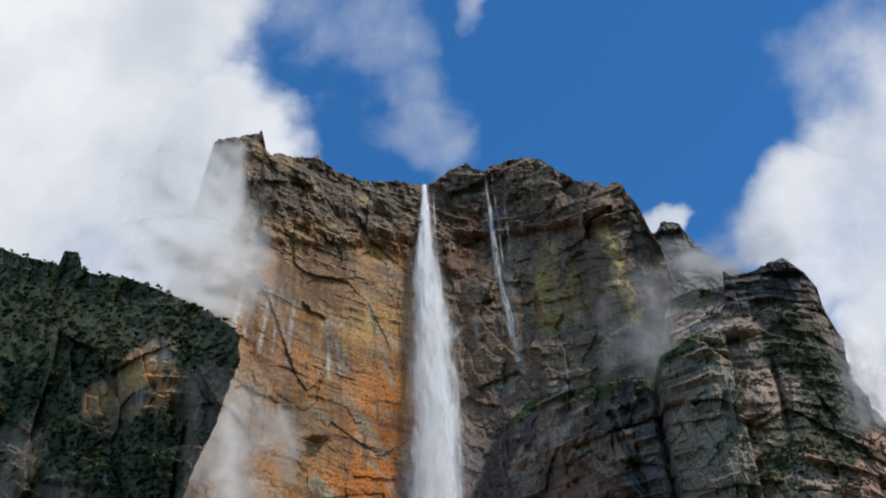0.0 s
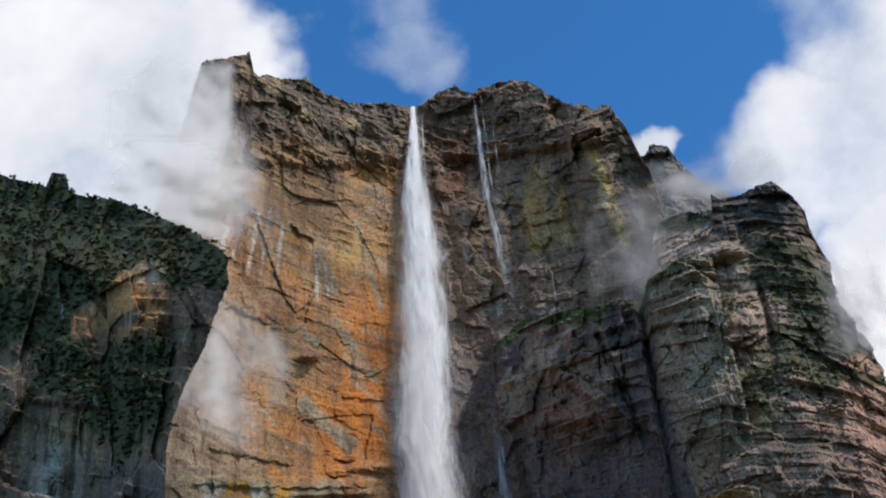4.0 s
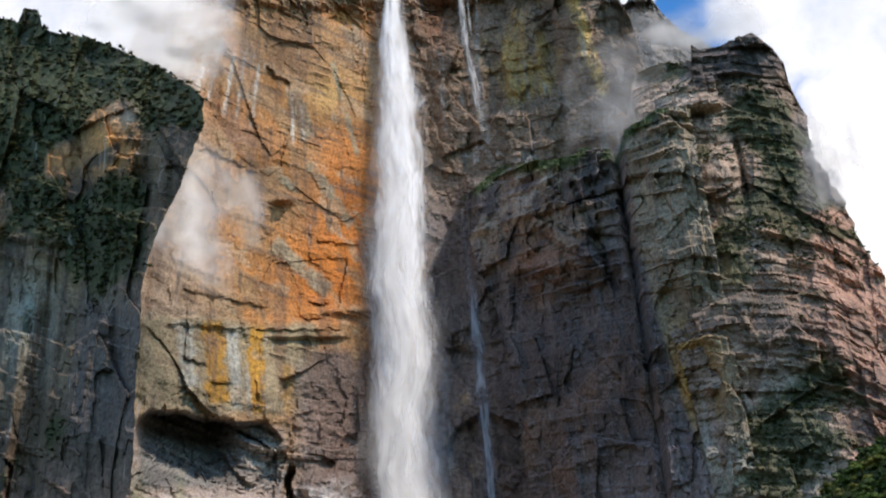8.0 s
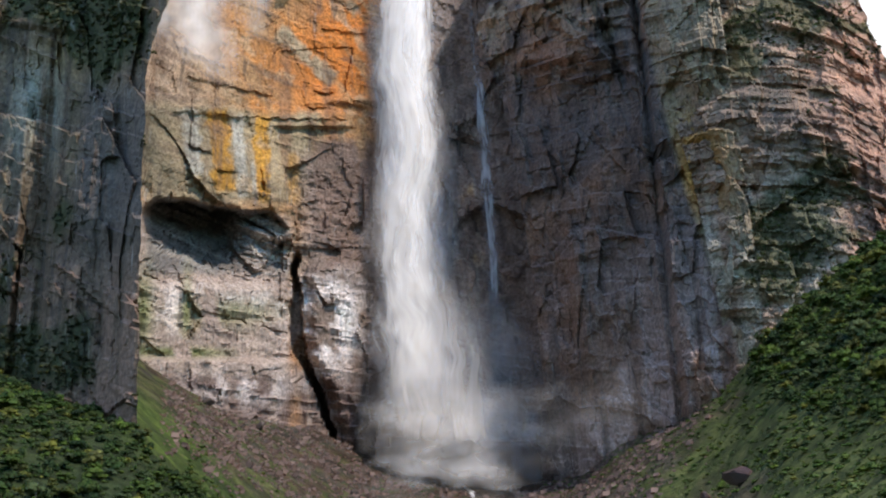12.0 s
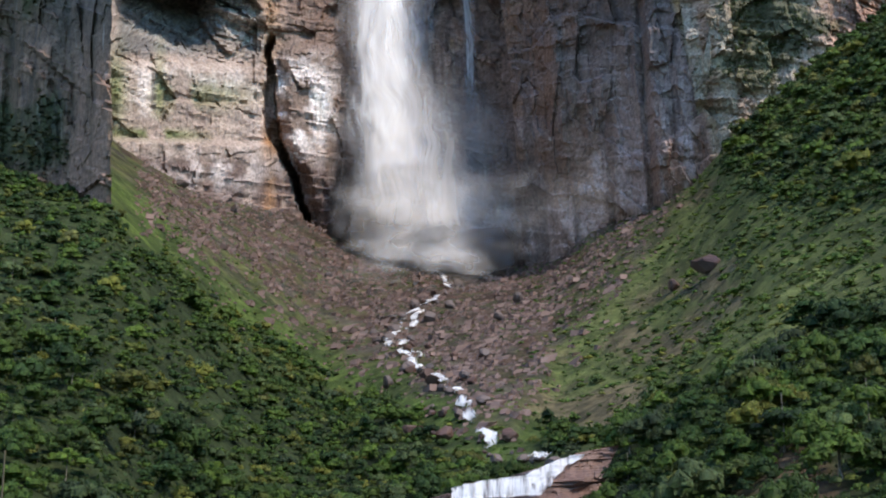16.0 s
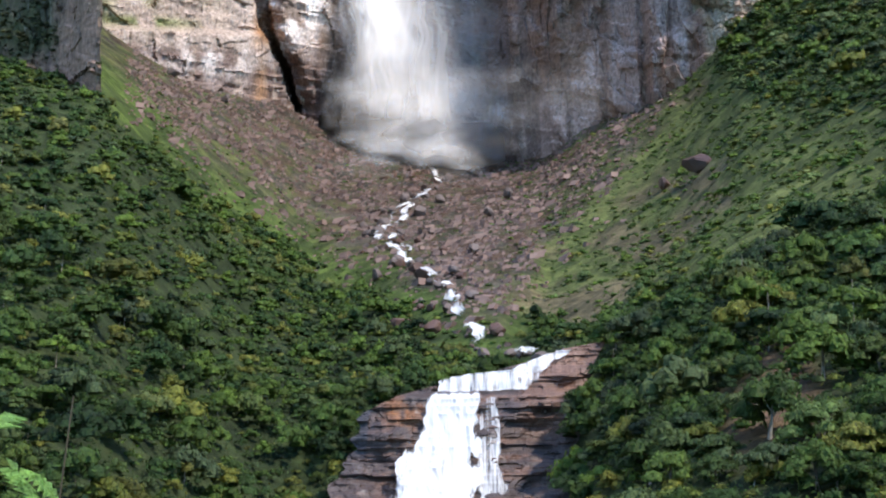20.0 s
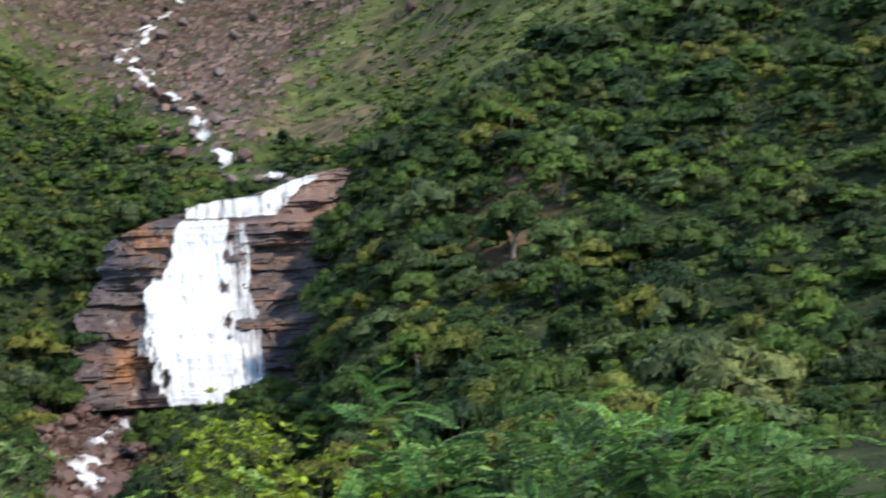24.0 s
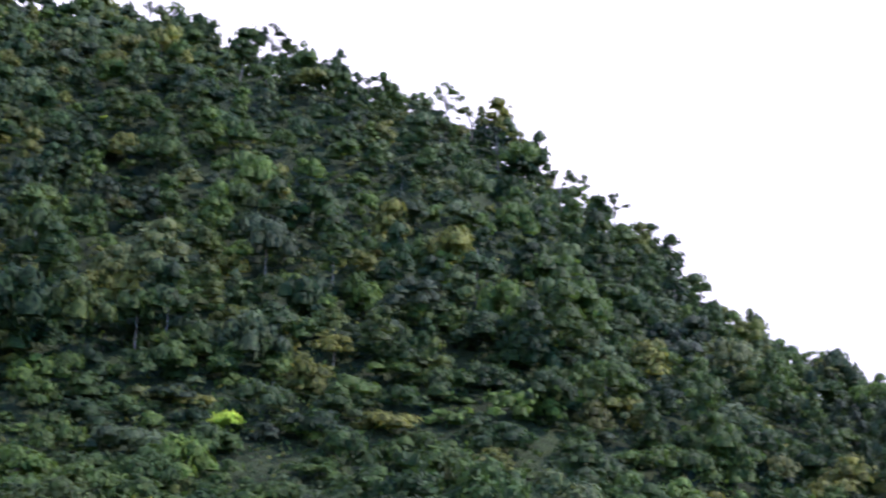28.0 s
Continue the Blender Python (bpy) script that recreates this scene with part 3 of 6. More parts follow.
def main_relief(a, e, x, z):
    z = z + 0.38 * np.maximum(x, 0) - 0.1 * np.minimum(x, 0)
    calm = np.maximum(smooth(e, 27, 29) * (1 - smooth(e, 41.5, 43)), 0.25 * (1 - smooth(e, 23, 24.2))) * smooth(-a, -0.5, 1.0)
    d = rock_relief(x, z, 100, 1.0, 1 - 0.6 * calm) * (1 - 0.72 * calm) + calm * (3.0 * facets(x + 0.25 * z, z, 40, 120, 131, 0.5, 0.05) + 2.4 * blocks(x, z, 45, 26, 133) + 1.2 * blocks(x + 0.3 * z, z, 16, 9, 134) + 0.9 * blocks(x, z, 6, 3, 135))
    d = d + 9 * lips(x, z, 17, 150) * smooth(e, 41.8, 43.2) + 4.0 * lips(x, z, 11, 152) * smooth(fbm(x / 55, z / 40, 153, 3), 0.0, 0.4) * (1 - smooth(a, -1.5, 0.5))
    for a0, e0, a1, e1, wide, out in ((-4.6, 36.6, -2.6, 34.1, 0.35, 1.2), (-6.3, 33.4, -3.7, 31.5, 0.42, 1.5), (-5.6, 39.6, -4.6, 37.8, 0.42, 1.5), (-9.9, 37.3, -7.2, 36.4, 0.3, 6), (-8.3, 30.3, -7.7, 27.2, 0.35, 3), (-11, 30.2, -3.2, 30.1, 0.22, 6), (-10.4, 31.6, -6.6, 31.0, 0.2, 5),
                                      (-6.7, 40.5, -5.5, 39.9, 0.25, 8), (-4.6, 31.1, -3.7, 31.1, 0.14, 8), (-4.9, 30.5, -4.1, 30.5, 0.13, 8), (-6.2, 35.2, -5.5, 35.2, 0.14, 9), (-4.2, 33.6, -2.2, 33.4, 0.12, 5), (-10.2, 28.9, -9.2, 28.6, 0.16, 7), (-8.9, 27.9, -8.1, 27.9, 0.12, 7)):
        d = d + 0.65 * out * strip(a, e, a0, e0, a1, e1, wide, int(100 - 7 * a0))
    # hollow under the brow, its floor coming forward again
    inside = smooth(a, -12.3, -11.7) * (1 - smooth(a, -6.1, -5.6))
    floor_e = curve(a, -12, 24.5, -11, 23.9, -9, 23.5, -6, 23.5) + 0.1 * fbm(x / 9, 0 * x, 123, 3)
    roof = cave_roof(a) + 0.12 * fbm(x / 12, 0 * x, 120, 3)
    f = np.clip((e - floor_e) / (roof - floor_e), 0, 1)
    back_by = curve(a, -12, 44, -11, 62, -9, 56, -7.8, 20, -6.6, 7, -5.6, 3)
    depth = np.where(e < roof, back_by * np.minimum(f ** 0.8, (roof - e) / 0.12), 0)
    tilt = z + 0.12 * x
    depth = depth - (8 * lips(x, tilt, 8, 121, 0.5) + 3.5 * lips(x, tilt, 3, 124, 0.5) + 6 * blocks(x, tilt, 34, 4.2, 125)) * smooth(e, floor_e - 0.3, floor_e + 0.2) * (e < roof)
    d = d - inside * depth + inside * 7 * smooth(e, roof, roof + 0.12) * (1 - smooth(e, 27, 29.5))
    d = d + 8 * smooth(23.5 - e, 0, 0.4) * inside + 16 * smooth(20.45 - e, 0, 0.25) * smooth(a, -12.5, -11.5) * (1 - smooth(a, -6, -5))
    # the cleft and the pale pillar beside it
    cleft = curve(e, 15, -3.6, 17.3, -3.95, 18.5, -4.4, 19.4, -4.6, 20.3, -5.0, 21, -5.45, 22.3, -5.55, 23.6, -5.4, 24.5, -5.5)
    cleft = cleft + 0.16 * fbm(z / 14, 0 * z, 127, 3)
    d = d - 40 * (1 - smooth(np.abs(a - cleft), curve(e, 17, 0.08, 20, 0.14, 21, 0.27, 22.4, 0.22, 23.6, 0.1), curve(e, 17, 0.16, 20, 0.22, 21, 0.36, 22.4, 0.3, 23.6, 0.17))) * (1 - smooth(e, 24.0, 24.8)) + 6 * lips(x, z, 9, 128) * (1 - smooth(e, 23, 24))
    d = d + 16 * smooth(a, cleft + 0.3, cleft + 0.9) * (1 - smooth(a, -3.2, -1.8)) * (1 - smooth(e, 23.6, 24.8))
    # hanging ledges
    d = d + 12 * spot(a, e, -5.9, 35.1, 0.55, 0.16) + 9 * spot(a, e, -2.9, 30.7, 1.6, 0.18) + 7 * smooth(e, 29.5, 29.7) * (1 - smooth(e, 29.7, 31)) * (1 - smooth(a, -3.2, -2.6)) * smooth(a, -7, -6)
    d = d + (7 * blocks(x, z, 11, 16, 160) + 5 * facets(x, z, 14, 12, 161, 0.6, 0.4)) * smooth(e, 41.8, 42.6) + 10 * smooth(e, 42.6, 43.0) * smooth(-a, -9, -8) * (1 - 0.5 * smooth(-a, 0, 3))
    # stacked slabs and the streaked pillar on the right-hand wall
    d = d + 16 * spot(a, e, 9.6, 41.6, 1.1, 2.6) - 10 * smooth(a, 7.2, 7.9) * (1 - smooth(a, 8.2, 8.6)) * smooth(e, 38, 40)
    d = d + 14 * smooth(e, 42.6, 42.75) * spot(a, e, 9.4, 43.2, 1.1, 0.8)
    # the lip of the falls
    return d - 9 * np.exp(-((a - 0.05) / 0.35) ** 2) * smooth(e, 43.8, 44.6)


def main_paint(a, e, x, z):
    n = fbm(x / 60, z / 60, 140, 4)
    m = fbm(x / 16, z / 22, 141, 4)
    v = fbm(x / 9, z / 130, 142, 4)
    d = fbm((x + z * 0.7) / 18, (z - x * 0.7) / 70, 143, 4)
    c = flat_color(a, (0.40, 0.235, 0.115))
    c = blend(c, (0.50, 0.225, 0.07), smooth(n + 0.6 * d, -0.2, 0.4))
    c = blend(c, (0.60, 0.20, 0.038), (spot(a, e, -2.6, 34.6, 2.2, 4.5) + 0.8 * spot(a, e, -4.6, 32.0, 2.0, 1.6)) * smooth(d + 0.5, -0.3, 0.4))
    c = blend(c, (0.55, 0.33, 0.13), spot(a, e, -3.6, 39.2, 1.8, 0.9) * smooth(m + 0.7, 0, 0.5))
    c = blend(c, (0.33, 0.21, 0.15), spot(a, e, -8.6, 37.2, 2.2, 1.1) * smooth(m + 0.5, 0, 0.6) * 0.9)
    c = blend(c, (0.50, 0.37, 0.27), smooth(-a - 0.14 * (e - 36) + 1.2 * n, 8.5, 11.0) * (e > 26) * 0.9)
    c = blend(c, (0.30, 0.19, 0.13), smooth(v - 0.5 * m, 0.2, 0.6) * smooth(e, 40.5, 42) * 0.8)
    # long grey-green slabs
    for a0, e0, a1, e1, wide in ((-4.6, 36.6, -2.6, 34.1, 0.34), (-6.3, 33.4, -3.7, 31.5, 0.42), (-5.6, 39.6, -4.6, 37.6, 0.45), (-3.4, 40.6, -2.2, 36.9, 0.16), (-6.6, 36.4, -5.2, 35.5, 0.2)):
        c = blend(c, (0.37, 0.32, 0.22), 0.85 * strip(a, e, a0, e0, a1, e1, wide, int(100 - 7 * a0)) * smooth(m + 0.8, 0, 0.7))
    # streaked zone over the hollow
    low = smooth(e, 26.3, 26.9) * (1 - smooth(e + 0.3 * n, 30.0, 30.5)) * (1 - smooth(a, -4.6, -4.0))
    c = blend(c, (0.37, 0.30, 0.19), low * 0.9)
    c = blend(c, (0.58, 0.30, 0.05), low * (strip(a, e, -9.1, 30.2, -8.6, 27.0, 0.55, 3) + strip(a, e, -7.1, 30.1, -6.9, 26.6, 0.4, 4) + 0.7 * strip(a, e, -5.6, 28.6, -5.4, 26.2, 0.3, 9)) * smooth(v + 0.9, 0, 0.6))
    c = blend(c, (0.45, 0.43, 0.37), low * (strip(a, e, -10.4, 30.2, -9.9, 27.6, 0.45, 5) + strip(a, e, -8.1, 30.0, -7.8, 26.8, 0.32, 6) + 0.8 * strip(a, e, -7.4, 28.2, -7.2, 26.4, 0.16, 8)) * smooth(v + 0.8, 0, 0.6))
    # pale lime streaks below the cloud
    for a0, e0, a1, e1, wide in ((-9.7, 41.8, -10.3, 39.3, 0.17), (-9.2, 41.4, -9.7, 39.0, 0.10), (-8.5, 40.8, -8.9, 38.4, 0.12), (-7.9, 41.0, -8.3, 38.2, 0.08), (-7.2, 40.5, -7.5, 38.0, 0.10), (-5.5, 39.4, -5.4, 37.4, 0.09), (-5.0, 38.9, -4.9, 37.6, 0.08)):
        c = blend(c, (0.66, 0.60, 0.52), strip(a, e, a0, e0, a1, e1, wide, int(200 - 7 * a0)) * 0.9)
    c = blend(c, (0.24, 0.13, 0.075), smooth(-v + 0.3 * m, 0.22, 0.6) * 0.6)
    c = blend(c, (0.58, 0.42, 0.27), smooth(d * 0.6 - m, 0.35, 0.7) * 0.6)
    c = blend(c, (0.15, 0.10, 0.075), smooth(fbm(x / 40, z / 4.5, 145, 3) - 0.3 * n, 0.45, 0.75) * 0.6)
    # grey-brown cap beds
    c = blend(c, (0.17, 0.135, 0.105), smooth(e + 0.9 * n + 0.5 * m, 42.3, 43.9) * 0.85)
    c = blend(c, (0.40, 0.28, 0.16), smooth(e, 42.6, 43.4) * smooth(m, 0.15, 0.5) * 0.8)
    c = c * (1 - 0.30 * smooth(fbm(x / 60, z / 45, 144, 4) + 0.35 * m, 0.0, 0.6))[..., None]
    # wet rock round the falls; right of them the wall's shade is painted in as dark stone
    wet = smooth(a + 0.8 * n + 0.10 * (38 - e), -1.7, -0.3)
    c = blend(c, (0.27, 0.182, 0.125), wet)
    c = blend(c, (0.20, 0.16, 0.148), wet * smooth(37 - e + 2 * n, 0, 3))
    c = blend(c, (0.25, 0.10, 0.045), wet * spot(a, e, 2.2, 42.4, 0.9, 1.2) * 0.9)
    gold = spot(a, e, 6.4, 40.2, 2.4, 2.2)
    c = blend(c, (0.46, 0.29, 0.10), wet * smooth(gold + 0.55 * m + 0.35 * v, 0.35, 1.0) * 0.85)
    c = blend(c, (0.64, 0.43, 0.17), strip(a, e, 9.5, 42.4, 10.5, 38.4, 0.42, 155) * smooth(m + 0.9, 0, 0.6))
    c = blend(c, (0.30, 0.30, 0.31), wet * smooth(v + 0.25 * m, 0.42, 0.7) * 0.55)
    c = blend(c, (0.52, 0.50, 0.50), spot(a, e, 3.6, 36.6, 1.6, 0.9) * smooth(v + m, 0.1, 0.7) * 0.7)
    # purple-brown foot, bleached where the spray reaches
    c = blend(c, (0.27, 0.20, 0.165), smooth(29.3 - e + 0.8 * n, 0, 0.8) * smooth(a, -6, -4.6) * (1 - wet))
    c = blend(c, (0.40, 0.315, 0.27), smooth(26.3 - e, 0, 0.5) * (1 - smooth(a, -6, -5.4)))
    c = blend(c, (0.30, 0.26, 0.17), spot(a, e, -9.2, 22.0, 1.8, 0.7) * smooth(m + 0.5, 0, 0.6))
    c = blend(c, (0.13, 0.085, 0.075), smooth(20.0 - e, 0, 0.6) * smooth(v + 0.3, -0.2, 0.4) * (a < -1) * 0.85)
    c = blend(c, (0.76, 0.69, 0.67), (1.7 * spot(a, e, -4.0, 21.9, 1.3, 1.7) + 0.8 * spot(a, e, -8.5, 22.7, 3.0, 0.5) + 0.7 * spot(a, e, -7.6, 19.2, 2.2, 0.7) + 0.6 * spot(a, e, -10.8, 22.0, 0.5, 1.0)) * smooth(m + 0.35 * v, -0.3, 0.25))
    c = blend(c, (0.22, 0.15, 0.12), smooth(a, -4.9, -4.2) * (1 - smooth(e, 28.8, 29.4)) * smooth(e, 23.8, 24.4) * (1 - wet) * smooth(m + 0.8, 0, 0.5))
    # the brow's shade painted dark on the hollow's rock, weaker to the right
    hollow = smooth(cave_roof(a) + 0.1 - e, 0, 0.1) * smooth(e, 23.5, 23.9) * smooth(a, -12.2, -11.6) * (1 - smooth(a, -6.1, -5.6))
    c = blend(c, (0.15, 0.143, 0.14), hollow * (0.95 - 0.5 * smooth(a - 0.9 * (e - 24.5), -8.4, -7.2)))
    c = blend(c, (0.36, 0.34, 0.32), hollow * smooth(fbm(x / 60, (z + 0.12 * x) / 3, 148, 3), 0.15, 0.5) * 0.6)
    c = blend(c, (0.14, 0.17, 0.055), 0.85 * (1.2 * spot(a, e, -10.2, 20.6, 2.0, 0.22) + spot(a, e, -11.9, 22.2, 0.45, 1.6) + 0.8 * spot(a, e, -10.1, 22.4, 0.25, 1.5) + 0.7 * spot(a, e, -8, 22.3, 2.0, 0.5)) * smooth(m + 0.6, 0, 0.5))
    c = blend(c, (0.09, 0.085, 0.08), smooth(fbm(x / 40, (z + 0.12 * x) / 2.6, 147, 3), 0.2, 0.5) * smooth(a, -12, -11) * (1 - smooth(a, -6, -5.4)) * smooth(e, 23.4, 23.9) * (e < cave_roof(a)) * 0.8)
    # pale shelf beds, their sunlit brightness put into the colour
    c = blend(c, (0.62, 0.56, 0.50), 1.1 * spot(a, e, -6.6, 24.7, 0.8, 0.75) * smooth(fbm(x / 14, z / 3, 146, 3) + 0.3, 0, 0.5))
    return np.clip(c * (1 + 0.2 * m + 0.15 * v)[..., None], 0.02, 0.8)


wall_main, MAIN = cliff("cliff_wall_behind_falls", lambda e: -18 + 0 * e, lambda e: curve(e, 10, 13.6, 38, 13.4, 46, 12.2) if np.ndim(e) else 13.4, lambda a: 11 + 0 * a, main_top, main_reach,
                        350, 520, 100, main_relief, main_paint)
tagged(wall_main, "towering orange and brown sandstone cliff face with dark water stains", "cliff", kind="structure")


# -- dark spur below the right-hand wall --
def spur_reach(a):
    return curve(a, 2.0, 1105, 3.2, 1062, 5, 1020, 8, 955, 10.3, 918, 10.6, 924, 10.9, 906, 13.5, 868, 16, 860)


def spur_top(a):
    return curve(a, 2.4, 34.4, 2.9, 35.1, 4.9, 36.2, 8.2, 36.15, 9.0, 36.45, 10.3, 36.3, 10.6, 35.9, 11.2, 37.0, 13, 37.5)


def spur_relief(a, e, x, z):
    z = z + 0.6 * x
    d = rock_relief(x, z, 200, 1.1, 1.3, 0.5) + 3.5 * fbm(x / 13, z / 220, 212, 3) + 4.5 * facets(x, z, 10, 90, 216, 0.9, 0.05) + 2.2 * facets(x, z, 5, 30, 218, 0.9, 0.1) + 9 * blocks(x, z, 34, 22, 217) * smooth(e, 28, 32)
    d = d - 12 * np.exp(-((a - 10.6 - 0.12 * fbm(z / 30, 0 * z, 219, 3)) / 0.18) ** 2) * smooth(e, 31, 33)
    d = d + 12 * smooth(e, 31.6, 32.0) * (1 - smooth(a, 8.6, 9.4)) * smooth(a, 4.5, 5.5)
    d = d - 16 * smooth(a, 12.0, 12.6) * spot(a, e, 12.9, 26.5, 0.8, 1.6) + 8 * spot(a, e, 12.8, 28.4, 0.9, 0.3)
    d = d + 14 * lips(x, z, 12, 225) * smooth(e, 29.5, 31.5) + 2.5 * lips(x, z, 9, 231) + 6 * strip(a, e, 6.2, 33.8, 8.6, 32.2, 0.3, 226) - 8 * strip(a, e, 8.3, 35.2, 9.8, 30.5, 0.22, 227)
    return d + 5 * fbm(x / 30, z / 140, 214, 3)


def spur_paint(a, e, x, z):
    m, v = fbm(x / 14, z / 20, 241, 4), fbm(x / 7, z / 150, 242, 4)
    n = fbm(x / 60, z / 60, 243, 3)
    c = flat_color(a, (0.15, 0.120, 0.112))
    # paler towards the foot: spray haze and skylight put into the stone's colour
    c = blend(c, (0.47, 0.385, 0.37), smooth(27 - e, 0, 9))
    c = blend(c, (0.235, 0.16, 0.125), smooth(n + 0.4 * m, 0.1, 0.6))
    c = blend(c, (0.40, 0.31, 0.235), smooth(e, 31.5, 34) * smooth(m + n, -0.1, 0.6) * 0.85)
    c = blend(c, (0.20, 0.165, 0.155), smooth(v, 0.15, 0.5) * 0.8)
    c = blend(c, (0.33, 0.19, 0.135), (spot(a, e, 6.2, 32.2, 0.9, 0.8) + 0.7 * spot(a, e, 10.9, 34.0, 0.5, 1.4)) * smooth(m + 0.6, 0, 0.6))
    c = blend(c, (0.50, 0.44, 0.38), smooth(e, spur_top(a) - 2.3, spur_top(a) - 0.9) * smooth(m + 0.5 * n, 0.25, 0.6) * (a < 10) * 0.8)
    c = blend(c, (0.30, 0.185, 0.135), smooth(23 - e + n, 0, 4) * smooth(a, 6, 12) * smooth(v + 0.4, 0, 0.6) * 0.8)
    line = curve(e, 20, 13.1, 22.7, 12.5, 26, 11.85, 30, 11.2, 32, 11)
    gold = smooth(a, line - 0.1, line + 0.25)
    c = blend(c, (0.34, 0.27, 0.19), gold)
    c = blend(c, (0.56, 0.31, 0.09), 1.2 * gold * spot(a, e, 12.6, 27.0, 1.1, 2.0))
    c = blend(c, (0.36, 0.36, 0.30), gold * spot(a, e, 12.8, 23, 1.2, 1.6) * smooth(v + 0.4, 0, 0.5))
    c = blend(c, (0.09, 0.115, 0.04), smooth(e, spur_top(a) - 0.7, spur_top(a) - 0.2) * smooth(m + 0.4, 0, 0.5))
    return np.clip(c * (1 + 0.22 * m)[..., None], 0.02, 0.8)


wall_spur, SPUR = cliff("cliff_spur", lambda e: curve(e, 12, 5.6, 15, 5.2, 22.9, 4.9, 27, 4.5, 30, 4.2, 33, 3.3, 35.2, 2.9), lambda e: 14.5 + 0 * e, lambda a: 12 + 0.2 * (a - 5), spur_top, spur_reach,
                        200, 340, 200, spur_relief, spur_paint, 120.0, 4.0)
tagged(wall_spur, "dark purple-grey rock spur with vertical cracks and a grassy top", "cliff", kind="structure")


# -- pale right-hand buttress with green ledges --
def right_reach(a):
    return curve(a, 10.5, 905, 12, 872, 14, 850, 17, 838, 19, 842, 22, 880)


def right_top(a):
    return curve(a, 10.8, 36.4, 11.5, 37.6, 11.9, 38.7, 12.4, 39.25, 13.9, 39.3, 14.8, 39.0, 15.0, 39.1, 15.15, 39.8, 15.5, 39.5, 16.4, 39.45, 17.2, 39.6, 18.2, 39.75, 19.0, 39.0, 19.7, 37.6)


def right_relief(a, e, x, z):
    z = z + 0.38 * x
    d = rock_relief(x, z, 300, 0.95)
    d = d + 8 * blocks(x, z, 30, 11, 322) + 3 * blocks(x, z, 9, 3.5, 323) + 6 * lips(x, z, 16, 325) + 2.5 * lips(x, z, 6, 327)
    d = d - 24 * smooth(e, 30, 38.5) - 22 * smooth(e, 18, 30) - 14 * smooth(e, 38.2, 39.0) * smooth(15.0 - a, 0, 0.2)
    d = d - 14 * np.exp(-((a - 16.4) / 0.16) ** 2) * smooth(e, 33, 34) * (1 - smooth(e, 35.5, 36.2))
    d = d - 9 * spot(a, e, 15.0, 37.0, 1.2, 0.35) + 7 * spot(a, e, 15.2, 37.5, 1.3, 0.2)
    return d - 22 * smooth(e, 28.4, 29.2) * smooth(a, 14, 18) * 0.4


def right_paint(a, e, x, z):
    z = z + 0.38 * x
    m, v = fbm(x / 13, z / 13, 341, 4), fbm(x / 9, z / 110, 342, 4)
    n, b = fbm(x / 50, z / 50, 343, 4), fbm(x / 60, z / 5, 344, 3)
    c = flat_color(a, (0.31, 0.22, 0.16))
    c = blend(c, (0.48, 0.34, 0.25), smooth(n + 0.6 * b, -0.1, 0.6))
    c = blend(c, (0.60, 0.45, 0.35), spot(a, e, 14.0, 37.3, 1.9, 0.9) * smooth(m + 0.6, 0, 0.7))
    c = blend(c, (0.46, 0.42, 0.34), smooth(28 - e, 0, 3) * smooth(v + 0.4, 0, 0.6) * 0.8)
    c = blend(c, (0.50, 0.285, 0.205), smooth(a, 16.5, 19.5) * smooth(33.5 - e + n, 0, 2) * 0.9)
    c = blend(c, (0.15, 0.115, 0.095), smooth(b - 0.3 * n, 0.3, 0.7) * 0.5)
    c = blend(c, (0.115, 0.092, 0.088), smooth(e + 0.3 * m, 37.7, 38.3) * smooth(a, 14.6, 15.0) * 0.85)
    c = blend(c, (0.115, 0.09, 0.085), smooth(m - n, 0.4, 0.9) * 0.4)
    green = right_green(a, e, x, z - 0.38 * x)
    c = blend(c, (0.065, 0.078, 0.030), smooth(green, 0.35, 0.7) * 0.8)
    return np.clip(c * (1 + 0.2 * m)[..., None], 0.02, 0.8)


def right_green(a, e, x, z):
    """How far plants have settled on the buttress."""
    n = fbm(x / 38, z / 26, 351, 4)
    g = spot(a, e, 13.6, 38.9, 1.5, 0.45) + spot(a, e, 17.4, 37.0, 1.3, 1.8) + spot(a, e, 12.1, 36.6, 1.2, 0.5) + 0.9 * spot(a, e, 14.6, 35.4, 2.2, 0.5)
    g = g + 1.1 * spot(a, e, 14.6, 31.4, 2.3, 1.2) + 0.9 * spot(a, e, 18.5, 33.8, 1.3, 1.3) + 0.75 * spot(a, e, 18.0, 25.0, 2.6, 1.2) + 0.55 * spot(a, e, 15.4, 23.4, 1.2, 1.6) + 0.6 * spot(a, e, 12, 31.4, 0.8, 1.8)
    return g + 0.75 * n


wall_right, RIGHT = cliff("cliff_buttress_right", lambda e: curve(e, 18, 12.9, 22.7, 12.6, 26, 12.3, 30, 11.6, 36, 10.9, 39, 11.2), lambda e: 0.22 * fbm(np.asarray(e) * 1.1, 0 * np.asarray(e), 360, 4) + curve(e, 16, 23.5, 24, 22.3, 28.9, 21.3, 32, 20.6, 35.2, 20.0, 37.3, 19.7, 39, 19.3),
                          lambda a: 15 + 0.35 * (a - 12), right_top, right_reach, 240, 320, 300, right_relief, right_paint, 170.0, 3.0, 0.5)
tagged(wall_right, "pale banded sandstone buttress with green ledges", "cliff", kind="structure")


# -- left-hand buttress, its shade put into the colours --
def left_reach(a):
    return curve(a, -34, 930, -26, 800, -21, 712, -15, 625, -12.3, 582, -11, 566, -9.5, 556)


